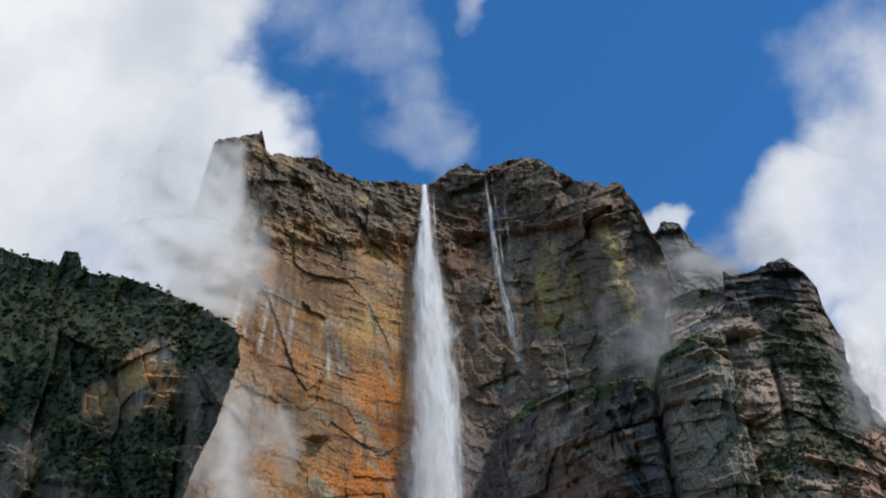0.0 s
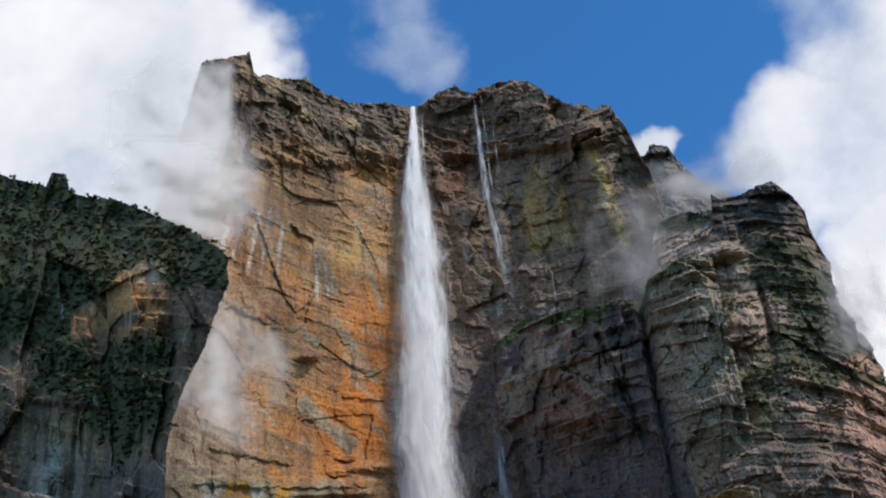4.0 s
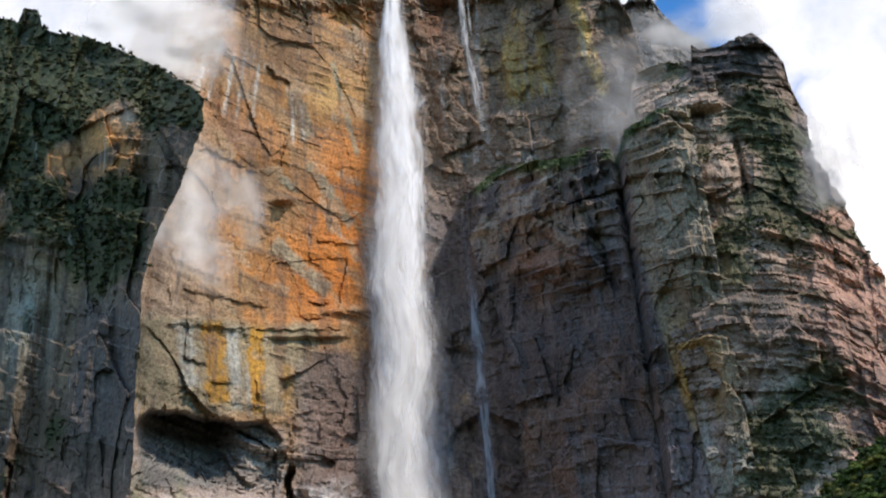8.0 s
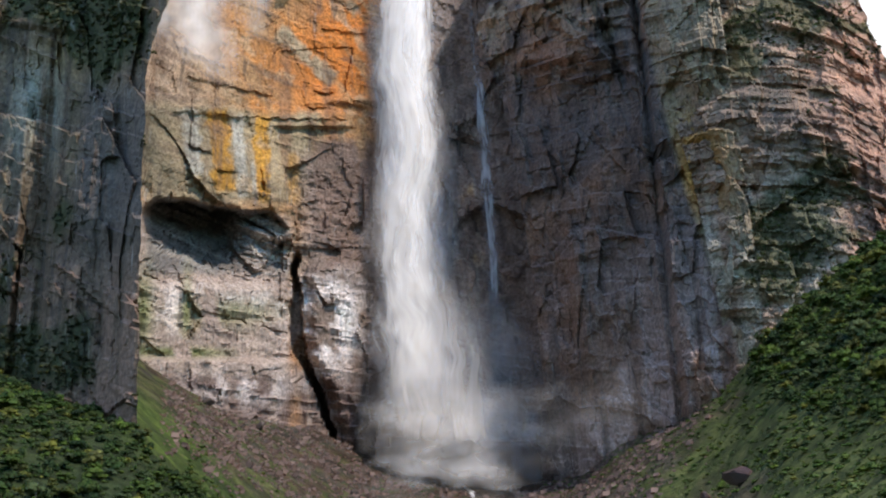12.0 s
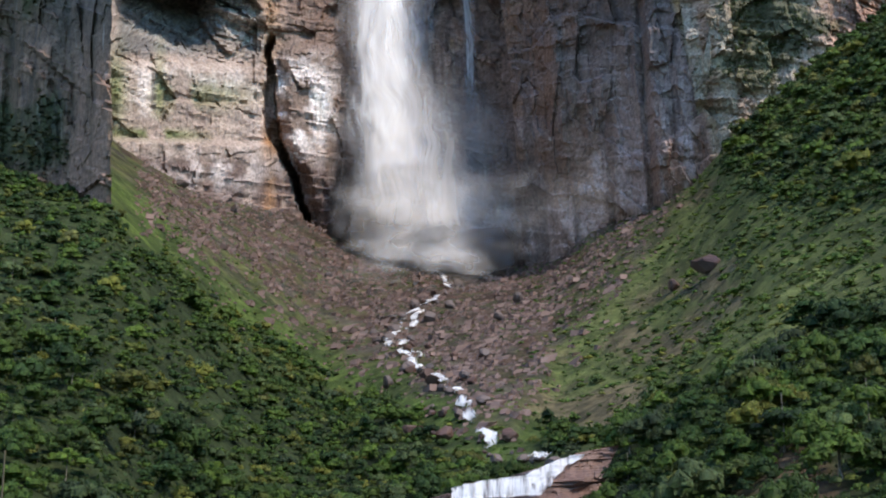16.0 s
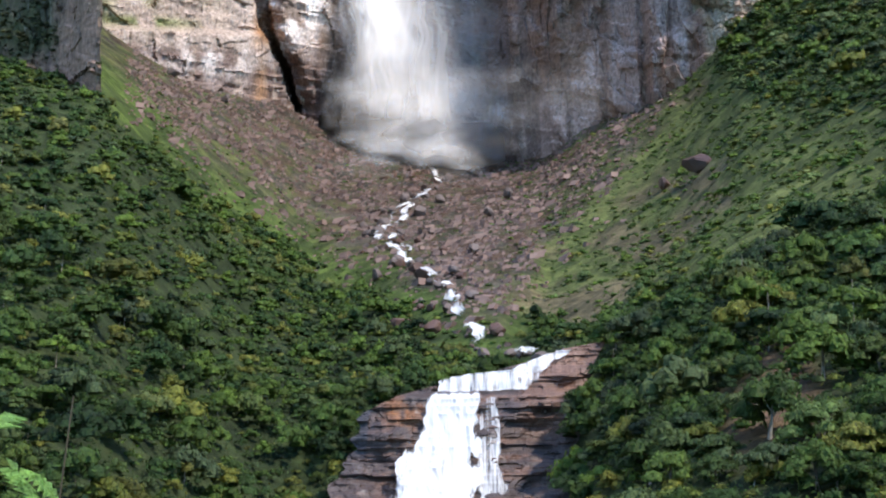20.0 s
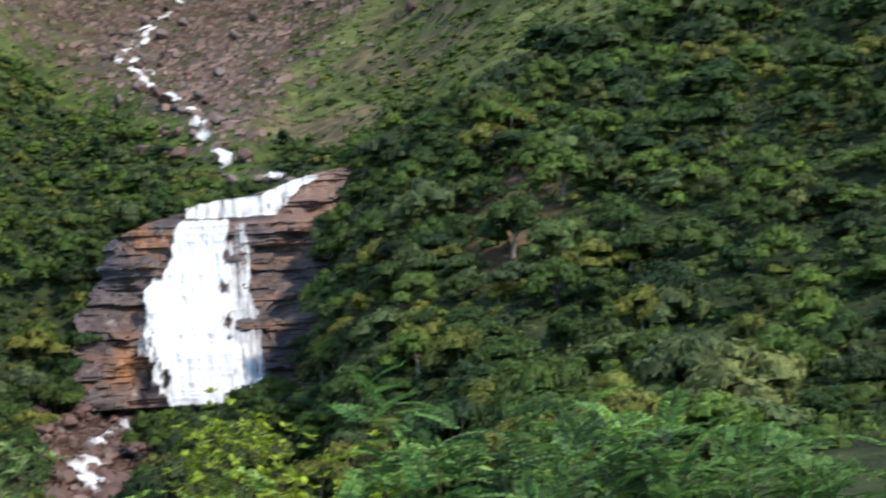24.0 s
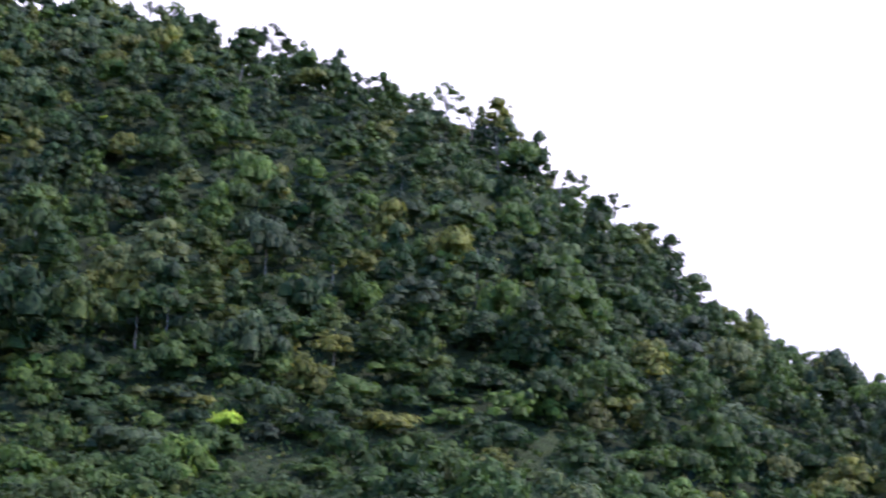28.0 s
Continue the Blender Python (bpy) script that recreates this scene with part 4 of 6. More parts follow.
def left_top(a):
    return curve(a, -34, 42.5, -22.4, 41.3, -20.7, 41.1, -19.4, 41.0, -19.2, 41.6, -18.5, 41.6, -18.2, 41.0, -15.2, 40.75, -12.2, 40.05, -10.6, 39.4, -9.9, 38.9)


def left_green(a, e, x, z):
    n = fbm(x / 34, z / 34, 451, 4)
    g = 0.22 + 1.1 * smooth(e, 36.4, 38.6) + 0.9 * spot(a, e, -18.5, 36.6, 3.2, 2.2) + 0.9 * spot(a, e, -14.2, 33.8, 2.6, 2.0) + 0.7 * spot(a, e, -22, 33, 2.5, 3)
    g = g - 1.7 * spot(a, e, -14.2, 37.3, 1.3, 1.3) - 1.0 * spot(a, e, -16.6, 36.0, 0.9, 0.7) - 1.0 * spot(a, e, -11.4, 35.6, 0.9, 2.6) - 0.9 * spot(a, e, -17, 30.5, 1.6, 1.8) - 0.6 * spot(a, e, -14.6, 28, 1.6, 3.0) + 0.5 * spot(a, e, -17.5, 20, 4, 1.4)
    return g + 0.65 * n


def left_relief(a, e, x, z):
    z = z + 0.8 * x
    d = rock_relief(x, z, 400, 0.9, 1.0, 0.6) + 5 * fbm(x / 14, z / 160, 412, 3) + 5 * lips(x, z, 10, 425)
    d = d - 34 * smooth(e, 36.5, 41) * smooth(-a, 8, 14) + 10 * spot(a, e, -16, 38, 3.5, 1.0)
    d = d + 6 * smooth(e, 32.6, 32.9) * spot(a, e, -17, 33, 2.2, 0.9)
    return d - 10 * smooth(a, -17.4, -17.0) * (1 - smooth(a, -16.2, -15.8)) * (1 - smooth(e, 29, 31))


def left_paint(a, e, x, z):
    m, v = fbm(x / 10, z / 12, 441, 4), fbm(x / 6, z / 120, 442, 4)
    n = fbm(x / 40, z / 50, 443, 4)
    # dark rock colours stand for the shade lying over this buttress
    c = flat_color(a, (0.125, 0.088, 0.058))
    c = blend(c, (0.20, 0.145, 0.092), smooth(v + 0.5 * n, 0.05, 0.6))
    c = blend(c, (0.55, 0.27, 0.09), 1.2 * spot(a, e, -14.4, 37.0, 1.2, 1.3) * smooth(m + 0.6, 0, 0.6) + 0.7 * spot(a, e, -16.6, 36.0, 0.8, 0.6))
    c = blend(c, (0.46, 0.37, 0.28), 0.7 * spot(a, e, -13.6, 38.1, 0.9, 0.5) * smooth(m + 0.3, 0, 0.6))
    c = blend(c, (0.36, 0.24, 0.12), spot(a, e, -16.2, 31.9, 1.3, 0.9) * smooth(v + 0.5, 0, 0.5))
    c = blend(c, (0.34, 0.35, 0.30), spot(a, e, -17.0, 29.5, 1.0, 2.0) * smooth(v + 0.5, 0, 0.5))
    c = blend(c, (0.27, 0.17, 0.125), smooth(26 - e, 0, 4) * smooth(v + 0.6, 0, 0.6) * 0.9)
    c = blend(c, (0.13, 0.11, 0.10), smooth(a, -15.4, -14.6) * (1 - smooth(e, 30, 32)) * smooth(e, 22, 27) * 0.85)
    c = blend(c, (0.24, 0.13, 0.08), smooth(v, 0.3, 0.6) * smooth(a, -16, -13) * (1 - smooth(e, 24, 29)) * 0.6)
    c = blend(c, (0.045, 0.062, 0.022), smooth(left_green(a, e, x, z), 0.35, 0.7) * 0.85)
    return np.clip(c * (1 + 0.2 * m)[..., None], 0.02, 0.8)


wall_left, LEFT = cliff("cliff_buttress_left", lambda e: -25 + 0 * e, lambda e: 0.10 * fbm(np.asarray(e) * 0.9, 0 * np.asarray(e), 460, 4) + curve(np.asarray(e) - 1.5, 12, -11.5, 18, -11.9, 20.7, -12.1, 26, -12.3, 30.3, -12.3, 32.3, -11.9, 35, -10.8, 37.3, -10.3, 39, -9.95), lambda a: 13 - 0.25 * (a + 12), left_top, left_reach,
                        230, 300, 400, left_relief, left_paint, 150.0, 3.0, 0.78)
tagged(wall_left, "grey rock buttress hung with green shrubs, both coloured dark for shade", "cliff", kind="structure")


# -- misty ridge far behind --
def far_paint(a, e, x, z):
    m = fbm(x / 30, z / 20, 541, 4)
    return np.clip(flat_color(a, (0.20, 0.17, 0.15)) * (1 + 0.3 * m)[..., None], 0.02, 0.6)


wall_far, FAR = cliff("distant_ridge", lambda e: 10.5 + 0 * e, lambda e: 17.5 + 0 * e, lambda a: 28 + 0 * a, lambda a: curve(a, 10.5, 42.0, 12.2, 41.9, 12.6, 42.2, 13.5, 42.0, 14.0, 41.2, 14.7, 40.5, 15.9, 39.8, 17.5, 38.0),
                      lambda a: 1420 + 10 * a, 120, 140, 500, lambda a, e, x, z: rock_relief(x, z, 500, 1.6), far_paint, 200.0, 10.0)
tagged(wall_far, "distant dark rock ridge wrapped in cloud", "ridge", kind="structure")


# ---- the falls ----
def fall_sheet(name, parent, center, half, e0, e1, dist, nu, nv, mat, body, seed, sway=0.0, label="", foot=(-1.0, 0.0)):
    """A curtain of falling water: heading of its middle and half width by height angle, bulging towards the open air."""
    u = np.linspace(-1, 1, nu)[None, :]
    v = np.linspace(0, 1, nv)[:, None]
    e = e1 + (e0 - e1) * v
    a = center(e) + half(e) * (u + sway * fbm(v * 9 + 0 * u, u * 0.8 + seed, seed, 3))
    r = dist(e) - 9 * (1 - u ** 2) * half(e) + 1.2 * fbm(a * 6, e * 2, seed + 1, 3)
    z = dist(e) * up_by(e)
    ground_e = np.degrees(np.arctan2(land(a, r), r))
    thick = body(u + 0 * v, v + 0 * u) * smooth(e - ground_e, -0.4, 0.6) * smooth(e, *foot)
    length = (dist(e1) * up_by(e1) - z) / 800.0
    run = np.stack([u * half(e) / 1.2 + seed * 3.1, length + 0 * u, 0 * u + 0 * v], -1)
    return tagged(grid_mesh(name, polar(a, r, z), mat, parent, True, thick=thick, run=run), label)


falls = tagged(new("waterfall"), "tall white plunging waterfall dissolving into spray", "waterfall")
falls.location = (0, 1110, 300)


def fall_mid(e):
    return curve(e, 14, -0.15, 16.4, -0.3, 21.4, -0.3, 25, -0.3, 28.4, -0.42, 33, -0.3, 38.5, -0.05, 41.5, -0.18, 43, -0.1, 44.95, 0.02)


def fall_half(e):
    return curve(e, 14, 3.0, 16.4, 2.8, 21.4, 2.35, 25, 2.2, 28.4, 2.0, 33, 2.05, 38.5, 1.55, 41.5, 0.88, 43, 0.56, 44.4, 0.26, 44.95, 0.2)


def fall_dist(e):
    return curve(e, 14, 1070, 20, 1078, 36, 1088, 43, 1098, 44.6, 1113, 45, 1122)


LAYERS = (("core", 0.95, 0, 1.25, 0.66, FALL), ("curtain", 1.2, 4, 0.8, 0.5, FALL), ("veil", 1.75, 8, 0.45, 0.85, SPRAY))
for i, (nm, wide, fore, body, low, mat) in enumerate(LAYERS):
    ob = fall_sheet(nm, None, fall_mid, lambda e, w=wide: fall_half(e) * w, 14.2, 44.93, lambda e, f=fore: fall_dist(e) - f, 40, 160, mat,
                    lambda u, v, b=body, lo=low: (b * (1 - v) + lo * v) * np.exp(-3.0 * u ** 2) * (1 - u ** 6) , 600 + 10 * i, 0.22, foot=((16.2, 19.8), (15.9, 19.0), (15.3, 18.0))[i])
    ob.parent = falls
    ob.matrix_parent_inverse = Matrix.Translation(-falls.location)

side_falls = tagged(new("side_waterfall"), "thin wispy side streams falling down dark rock", "waterfall")
side_falls.location = (70, 1100, 620)
STRANDS = ((lambda e: curve(e, 36.4, 4.5, 38.7, 4.0, 41.3, 3.62, 45.3, 3.45), 36.6, 45.2, 0.34, 0.44), (lambda e: curve(e, 38, 4.25, 41.3, 3.95, 45.3, 3.85), 40.0, 45.2, 0.10, 0.42),
           (lambda e: curve(e, 38, 4.75, 41.3, 4.45, 45.3, 4.3), 40.6, 45.3, 0.10, 0.4), (lambda e: curve(e, 20, 3.3, 24.8, 3.15, 28.9, 3.1, 34.5, 2.85), 19.0, 34.6, 0.42, 0.36), (lambda e: 0.45 + 0.0 * e, 41.0, 44.6, 0.18, 0.45))
for i, (mid, lo, hi, wide, body) in enumerate(STRANDS):
    dist = (lambda e: main_reach(mid(e)) - 14) if i != 3 else (lambda e: 1066 + 0 * e)
    ob = fall_sheet("strand", None, mid, lambda e, w=wide, h=hi: w * (0.35 + 0.65 * smooth(h - e, 0, 5)), lo, hi, dist, 10, 110, FALL,
                    lambda u, v, b=body: b * (1 - np.abs(u) ** 2) * smooth(1 - v, 0, 0.25), 660 + i, 0.2)
    ob.parent = side_falls
    ob.matrix_parent_inverse = Matrix.Translation(-side_falls.location)


# ---- mist: soft, ragged banks of cloud against the rock ----
def mist_bank(label, a, e, r, wide, high, layers, body, depth, seed):
    """Several bulging sheets of cloud, one behind the other."""
    root = tagged(new("mist_bank"), label, "mist", kind="stuff")
    root.location = Vector(polar(np.array(a), np.array(float(r)), np.array(r * tan(radians(e)))).tolist())
    g = np.random.default_rng(seed)
    for k in range(layers):
        u, v = np.meshgrid(np.linspace(-1, 1, 34), np.linspace(-1, 1, 34))
        aa = a + wide * (u * 0.9 + 0.25 * g.uniform(-1, 1))
        ee = e + high * (v * 0.9 + 0.25 * g.uniform(-1, 1))
        rr = r + depth * (k / max(1, layers - 1) - 0.5) * 2 - depth * 0.5 * (1 - u ** 2 - v ** 2) + depth * 0.4 * fbm(u * 2 + k, v * 2, seed + k, 3)
        bu, bv = u + 0.55 * fbm(u * 1.3 + 3 * k, v * 1.3 + seed, seed + 20 + k, 4), v + 0.55 * fbm(u * 1.3 - 5 * k, v * 1.3 - seed, seed + 40 + k, 4)
        rim = np.clip(1 - np.maximum(np.abs(u), np.abs(v)), 0, 1)
        thick = body * np.clip(1.05 - np.sqrt(bu ** 2 + bv ** 2), 0, 1) * smooth(rim, 0.0, 0.3)
        run = np.stack([u * wide / 4 + seed, v * high / 4 + k * 5.0, 0 * u], -1)
        ob = grid_mesh("wisp", polar(aa, rr, rr * up_by(ee)), MIST, None, True, thick=thick, run=run)
        ob.parent = root
        ob.matrix_parent_inverse = Matrix.Translation(-root.location)


mist_bank("white cloud bank swallowing the cliff rim", -13.6, 43.2, 890, 4.6, 3.6, 1, 1.8, 10, 1)
mist_bank("thin cloud clinging to the orange cliff", -11.2, 42.8, 915, 4.8, 4.2, 2, 1.0, 8, 2)
mist_bank("cloud between the buttress and the orange cliff", -14.0, 41.8, 870, 6.0, 2.6, 1, 1.7, 10, 9)
mist_bank("grey drift of mist before the orange cliff", -9.9, 34.4, 930, 3.6, 3.6, 2, 0.8, 10, 3)
mist_bank("grey drift of mist in the gap beside the wall", 10.4, 38.0, 925, 4.2, 3.6, 2, 0.5, 10, 4)
mist_bank("fine spray drifting before the foot of the falls", 0.6, 16.6, 1004, 5.0, 2.6, 2, 0.62, 12, 7)
mist_bank("low spray creeping over the scree", 1.0, 15.7, 935, 5.2, 1.7, 2, 0.5, 12, 11)
mist_bank("thin spray spreading over the wet wall", 3.0, 16.6, 960, 4.6, 2.6, 1, 0.36, 10, 8)
mist_bank("faint haze of spray before the dark spur", 4.0, 20.0, 905, 6.5, 7.0, 1, 0.2, 10, 10)
mist_bank("torn cloud drifting past the buttress edge", 20.4, 34.6, 826, 2.2, 2.8, 2, 0.75, 6, 6)
mist_bank("grey cloud hiding the distant ridge", 14.4, 40.2, 1150, 5.0, 2.3, 1, 1.0, 1, 5)
for i, (mid, half, lo, hi, dist, body) in enumerate(((0.4, 4.6, 14.5, 22.5, 1046, 0.7), (1.9, 4.0, 14.5, 26.0, 1040, 0.62))):
    ob = fall_sheet("spray_curtain", None, lambda e, m=mid: m + 0 * e, lambda e, h=half, t=hi: h * (0.45 + 0.55 * smooth(t - e, 0, 7)), lo, hi, lambda e, r=dist: r + 0 * e, 40, 70, SPRAY,
                    lambda u, v, b=body: b * (1 - np.abs(u) ** 1.6) * smooth(v, 0, 0.6), 690 + i, 0.05, foot=((15.2, 16.8), (15.0, 16.6))[i])
    ob.parent = falls
    ob.matrix_parent_inverse = Matrix.Translation(-falls.location)


# ---- the lower cascade ----
def step_reach(a, e):
    """Level distance of the stepped rock by heading and height angle."""
    x, z = np.radians(a) * 350, 350 * up_by(e)
    slope = 338 + 26 * smooth(e, -2, 6.4) + 6 * smooth(e, 5.8, 6.15) + 7 * smooth(e, 6.1, 7.6)
    beds = 1.3 * blocks(x, z, 16, 3.4, 701) + 0.9 * blocks(x, z, 7, 1.5, 702) + 0.5 * blocks(x, z, 3, 0.8, 703) + 1.6 * fbm(x / 12, z / 9, 704, 3)
    return slope - beds * 2.3


def step_paint(a, e, x, z):
    m, v, b = fbm(x / 4, z / 4, 711, 4), fbm(x / 2.5, z / 18, 712, 4), fbm(x / 14, z / 1.6, 713, 3)
    c = flat_color(a, (0.075, 0.058, 0.056))
    c = blend(c, (0.135, 0.082, 0.064), smooth(b + 0.5 * m, 0, 0.7))
    c = blend(c, (0.24, 0.105, 0.042), (0.7 * spot(a, e, 0.0, 5.4, 0.9, 0.6) + 0.8 * spot(a, e, -0.7, 0.4, 0.8, 1.3) + 0.5 * spot(a, e, 0.6, 4.9, 0.6, 0.9)) * smooth(m + 0.6, 0, 0.7))
    c = blend(c, (0.19, 0.115, 0.088), smooth(a, 4.6, 5.6) * smooth(e, 3.6, 5) * 0.8)
    c = blend(c, (0.055, 0.06, 0.075), smooth(-a, 0.3, 1.2) * smooth(e, 2.5, 4.5) * smooth(v + 0.3, 0, 0.5) * 0.8)
    return np.clip(c * (1 + 0.25 * m)[..., None], 0.02, 0.7)


e = np.linspace(-2.4, 7.9, 214)[:, None]
s = np.linspace(0, 1, 200)[None, :]
a = (0.45 * fbm(e * 1.3, 0 * e, 705, 3) + curve(e, -2, -3.9, -0.8, -3.3, 1.4, -2.6, 5.4, -1.2, 6.2, 0.3, 8, 3.5)) * (1 - s) + curve(e, -2, 7.0, 0.8, 7.0, 7, 8.0, 8, 8.6) * s
top_e = curve(a, -4, 3.0, -2.2, 4.4, -1.2, 5.3, 0, 5.9, 1.6, 6.3, 3, 6.6, 5.4, 7.2, 7.0, 7.7, 8.4, 7.9)
ee = np.minimum(e, top_e)
r = step_reach(a, ee) + 14 * np.clip(e - top_e, 0, 3)
P = polar(a, r, r * up_by(ee))
cascade_rock = grid_mesh("stepped_rock_face", P, LEDGE_ROCK, stone=step_paint(a, ee, np.radians(a) * 350, 350 * up_by(ee)))
tagged(cascade_rock, "wet brown bedded rock steps under the lower cascade", "rock face", kind="structure")

lower_fall = tagged(new("lower_cascade"), "bright white cascade sliding down stepped brown rock", "waterfall")
lower_fall.location = (10, 345, -6)


def water_sheet(name, left, right, lo, hi, nu, nv, body, seed, lift=0.55):
    u, v = np.meshgrid(np.linspace(0, 1, nu), np.linspace(0, 1, nv))
    e = lo + (hi - lo) * v
    a = left(e) * (1 - u) + right(e) * u + 0.08 * fbm(e * 1.6, u * 2, seed, 3)
    x, z = np.radians(a) * 350, 350 * up_by(e)
    # it leaps from ledge to ledge
    leap = 1.0 * lips(x, z, 5.0, seed + 3, 0.5) + 0.7 * lips(x, z, 1.9, seed + 5, 0.5) + 0.4 * fbm(x / 1.6, z / 5, seed + 1, 3)
    r = 338 + 26 * smooth(e, -2, 6.4) + 6 * smooth(e, 5.8, 6.15) + 7 * smooth(e, 6.1, 7.6) - lift + 0.6 - leap
    edge = np.minimum(u, 1 - u) * 2 + 0.30 * fbm(x / 2.2, z / 4, seed + 7, 4)
    thick = body * (0.25 + 0.75 * smooth(edge, 0.0, 0.26)) + 0.07 * blocks(x, z, 2.4, 2.2, seed) + 0.22 * fbm(x / 1.1, z / 9, seed + 9, 3) - 0.25 * smooth(-edge, -0.06, 0.02) - 0.12 * smooth(fbm(x / 1.3, z / 1.6, seed + 8, 3), 0.45, 0.75) * (1 - smooth(edge, 0.4, 0.8))
    thick = thick * smooth(v, 0.0, 0.05 + 0.03 * fbm(x / 3, 0 * x, seed + 12, 2)) * smooth(1 - v, 0.0, 0.04)
    run = np.stack([x / 30 + seed, -e / 3.0, 0 * a], -1)
    ob = grid_mesh(name, polar(a, r, r * up_by(e)), CASCADE, None, True, thick=np.clip(thick, 0, 2), run=run)
    ob.parent = lower_fall
    ob.matrix_parent_inverse = Matrix.Translation(-lower_fall.location)


water_sheet("main_slide", lambda e: curve(e, -1.2, 0.15, 0.6, 0.1, 1.5, -0.05, 3.3, 0.0, 3.6, 0.3, 4.6, 0.75, 6.0, 1.35), lambda e: curve(e, -1.2, 4.9, -0.3, 4.5, 0.6, 4.0, 1.9, 3.55, 4.1, 3.45, 6.0, 3.5), -1.5, 6.15, 90, 170, 1.12, 720, 6.2)
water_sheet("side_strand", lambda e: curve(e, -1, 3.5, 1.5, 3.2, 4, 3.35, 6, 3.55), lambda e: curve(e, -1, 5.0, 0, 4.8, 1.9, 4.55, 4, 4.25, 6, 4.15), -0.9, 6.0, 40, 130, 0.62, 730, 4.4)
water_sheet("left_strand", lambda e: curve(e, 0.5, -0.3, 2.0, -0.25), lambda e: curve(e, 0.5, 0.5, 2, 0.45), 0.7, 2.6, 20, 50, 0.42, 740, 3.2)
water_sheet("upper_slide", lambda e: curve(e, 6.0, 1.7, 6.5, 1.75, 6.75, 2.6, 6.9, 4.6, 7.6, 6.4), lambda e: curve(e, 6.0, 5.4, 6.4, 5.7, 6.8, 6.0, 7.6, 7.3), 6.02, 7.65, 80, 60, 0.8, 750, 4.6)

pa, pr = np.meshgrid(np.linspace(-3.4, 4.8, 40), np.linspace(331, 344, 8))
pool = grid_mesh("pool", polar(pa, pr, -7.2 + 0.05 * fbm(pa * 9, pr, 770, 2)), POOL, smoothed=True)
tagged(pool, "dark still pool at the foot of the lower cascade", "pool", kind="structure")


# ---- boulders ----
def boulder_mesh(seed, rough=0.22):
    """An angular, worn block about one metre across."""
    bm = bmesh.new()
    bmesh.ops.create_icosphere(bm, subdivisions=2, radius=0.5)
    g = random.Random(seed)
    cuts = [(Vector((g.uniform(-1, 1), g.uniform(-1, 1), g.uniform(-0.8, 1))).normalized(), g.uniform(0.26, 0.42)) for _ in range(9)]
    for v in bm.verts:
        v.co *= 1 + rough * noise.noise(v.co * 3 + Vector((seed * 3.7, 0, 0)))
        for n, d in cuts:
            over = v.co.dot(n) - d
            if over > 0:
                v.co -= n * over * 0.9
    me = bpy.data.meshes.new("boulder")
    bm.to_mesh(me)
    bm.free()
    return me


def boulder_set(mat, seed):
    out = []
    for k in range(7):
        me = boulder_mesh(seed + k)
        me.materials.append(mat)
        out.append(me)
    return out


GREY_SET, RED_SET = boulder_set(BOULDER, 1), boulder_set(RED_BOULDER, 20)


def place_boulder(meshes, a, r, size, label, group, sink=0.08):
    g = random.Random(int(a * 1000 + r * 10))
    ob = new("boulder", g.choice(meshes))
    z = float(land(a, r))
    q = polar(np.array(float(a)), np.array(float(r)), np.array(z + size * (0.5 - sink) * 0.75))
    ob.location = Vector(q.tolist())
    ob.rotation_euler = (g.uniform(-0.4, 0.4), g.uniform(-0.4, 0.4), g.uniform(0, 6.3))
    ob.scale = (size * g.uniform(0.85, 1.35), size * g.uniform(0.8, 1.1), size * g.uniform(0.6, 0.9))
    return tagged(ob, label, "boulder", group)


def stream_heading(r):
    return curve(r, 384, 7.2, 400, 6.6, 420, 5.4, 455, 3.6, 500, 2.6, 560, 1.9, 640, 0.35, 700, -0.6, 750, -0.5, 800, 0.0, 860, 1.2, 900, 1.45, 960, 2.05, 1010, 1.7, 1060, 1.25)


pick = random.Random(5)
for k in range(140):
    rr = pick.uniform(196, 338)
    mid = curve(rr, 196, -2.6, 235, -2.5, 300, -2.1, 335, -1.9)
    width = curve(rr, 196, 1.0, 235, 1.3, 290, 1.9, 335, 2.4)
    place_boulder(RED_SET, mid + pick.uniform(-1, 1) * width, rr, pick.choice((1.5, 2.0, 2.4, 2.9, 3.6, 4.6)), "rounded reddish-brown boulder in the stream bed", "boulders below the lower cascade")
for k in range(40):
    place_boulder(RED_SET, pick.uniform(-4.0, 1.4), pick.uniform(322, 337), pick.choice((1.8, 2.4, 3.0, 3.8)), "rounded reddish-brown boulder in the stream bed", "boulders below the lower cascade", 0.0)
for k in range(14):
    place_boulder(RED_SET, pick.uniform(3.2, 5.2), pick.uniform(318, 334), pick.choice((3.0, 4.0, 5.0)), "dark wet boulder beside the cascade pool", "boulders below the lower cascade")
for k in range(90):
    rr = 390 * (1060 / 390) ** pick.random()
    place_boulder(RED_SET if pick.random() < 0.35 else GREY_SET, stream_heading(rr) + pick.gauss(0, 0.75), rr, pick.choice((2, 3, 4, 5, 7)) * (0.75 + rr / 1800), "angular brown boulder beside the mountain stream", "boulders along the stream")
for aa, rr, size in ((-6.9, 960, 9), (-9.0, 950, 10), (-3.0, 930, 6), (4.0, 760, 8), (3.4, 640, 7), (4.8, 820, 9), (3.2, 520, 6), (2.5, 580, 7), (12.6, 620, 14), (11.2, 650, 8)):
    place_boulder(RED_SET if aa > 10 else GREY_SET, aa, rr, size, "large lone boulder lying on the scree slope", "lone boulders")

# loose scree, too many stones to count
low = []
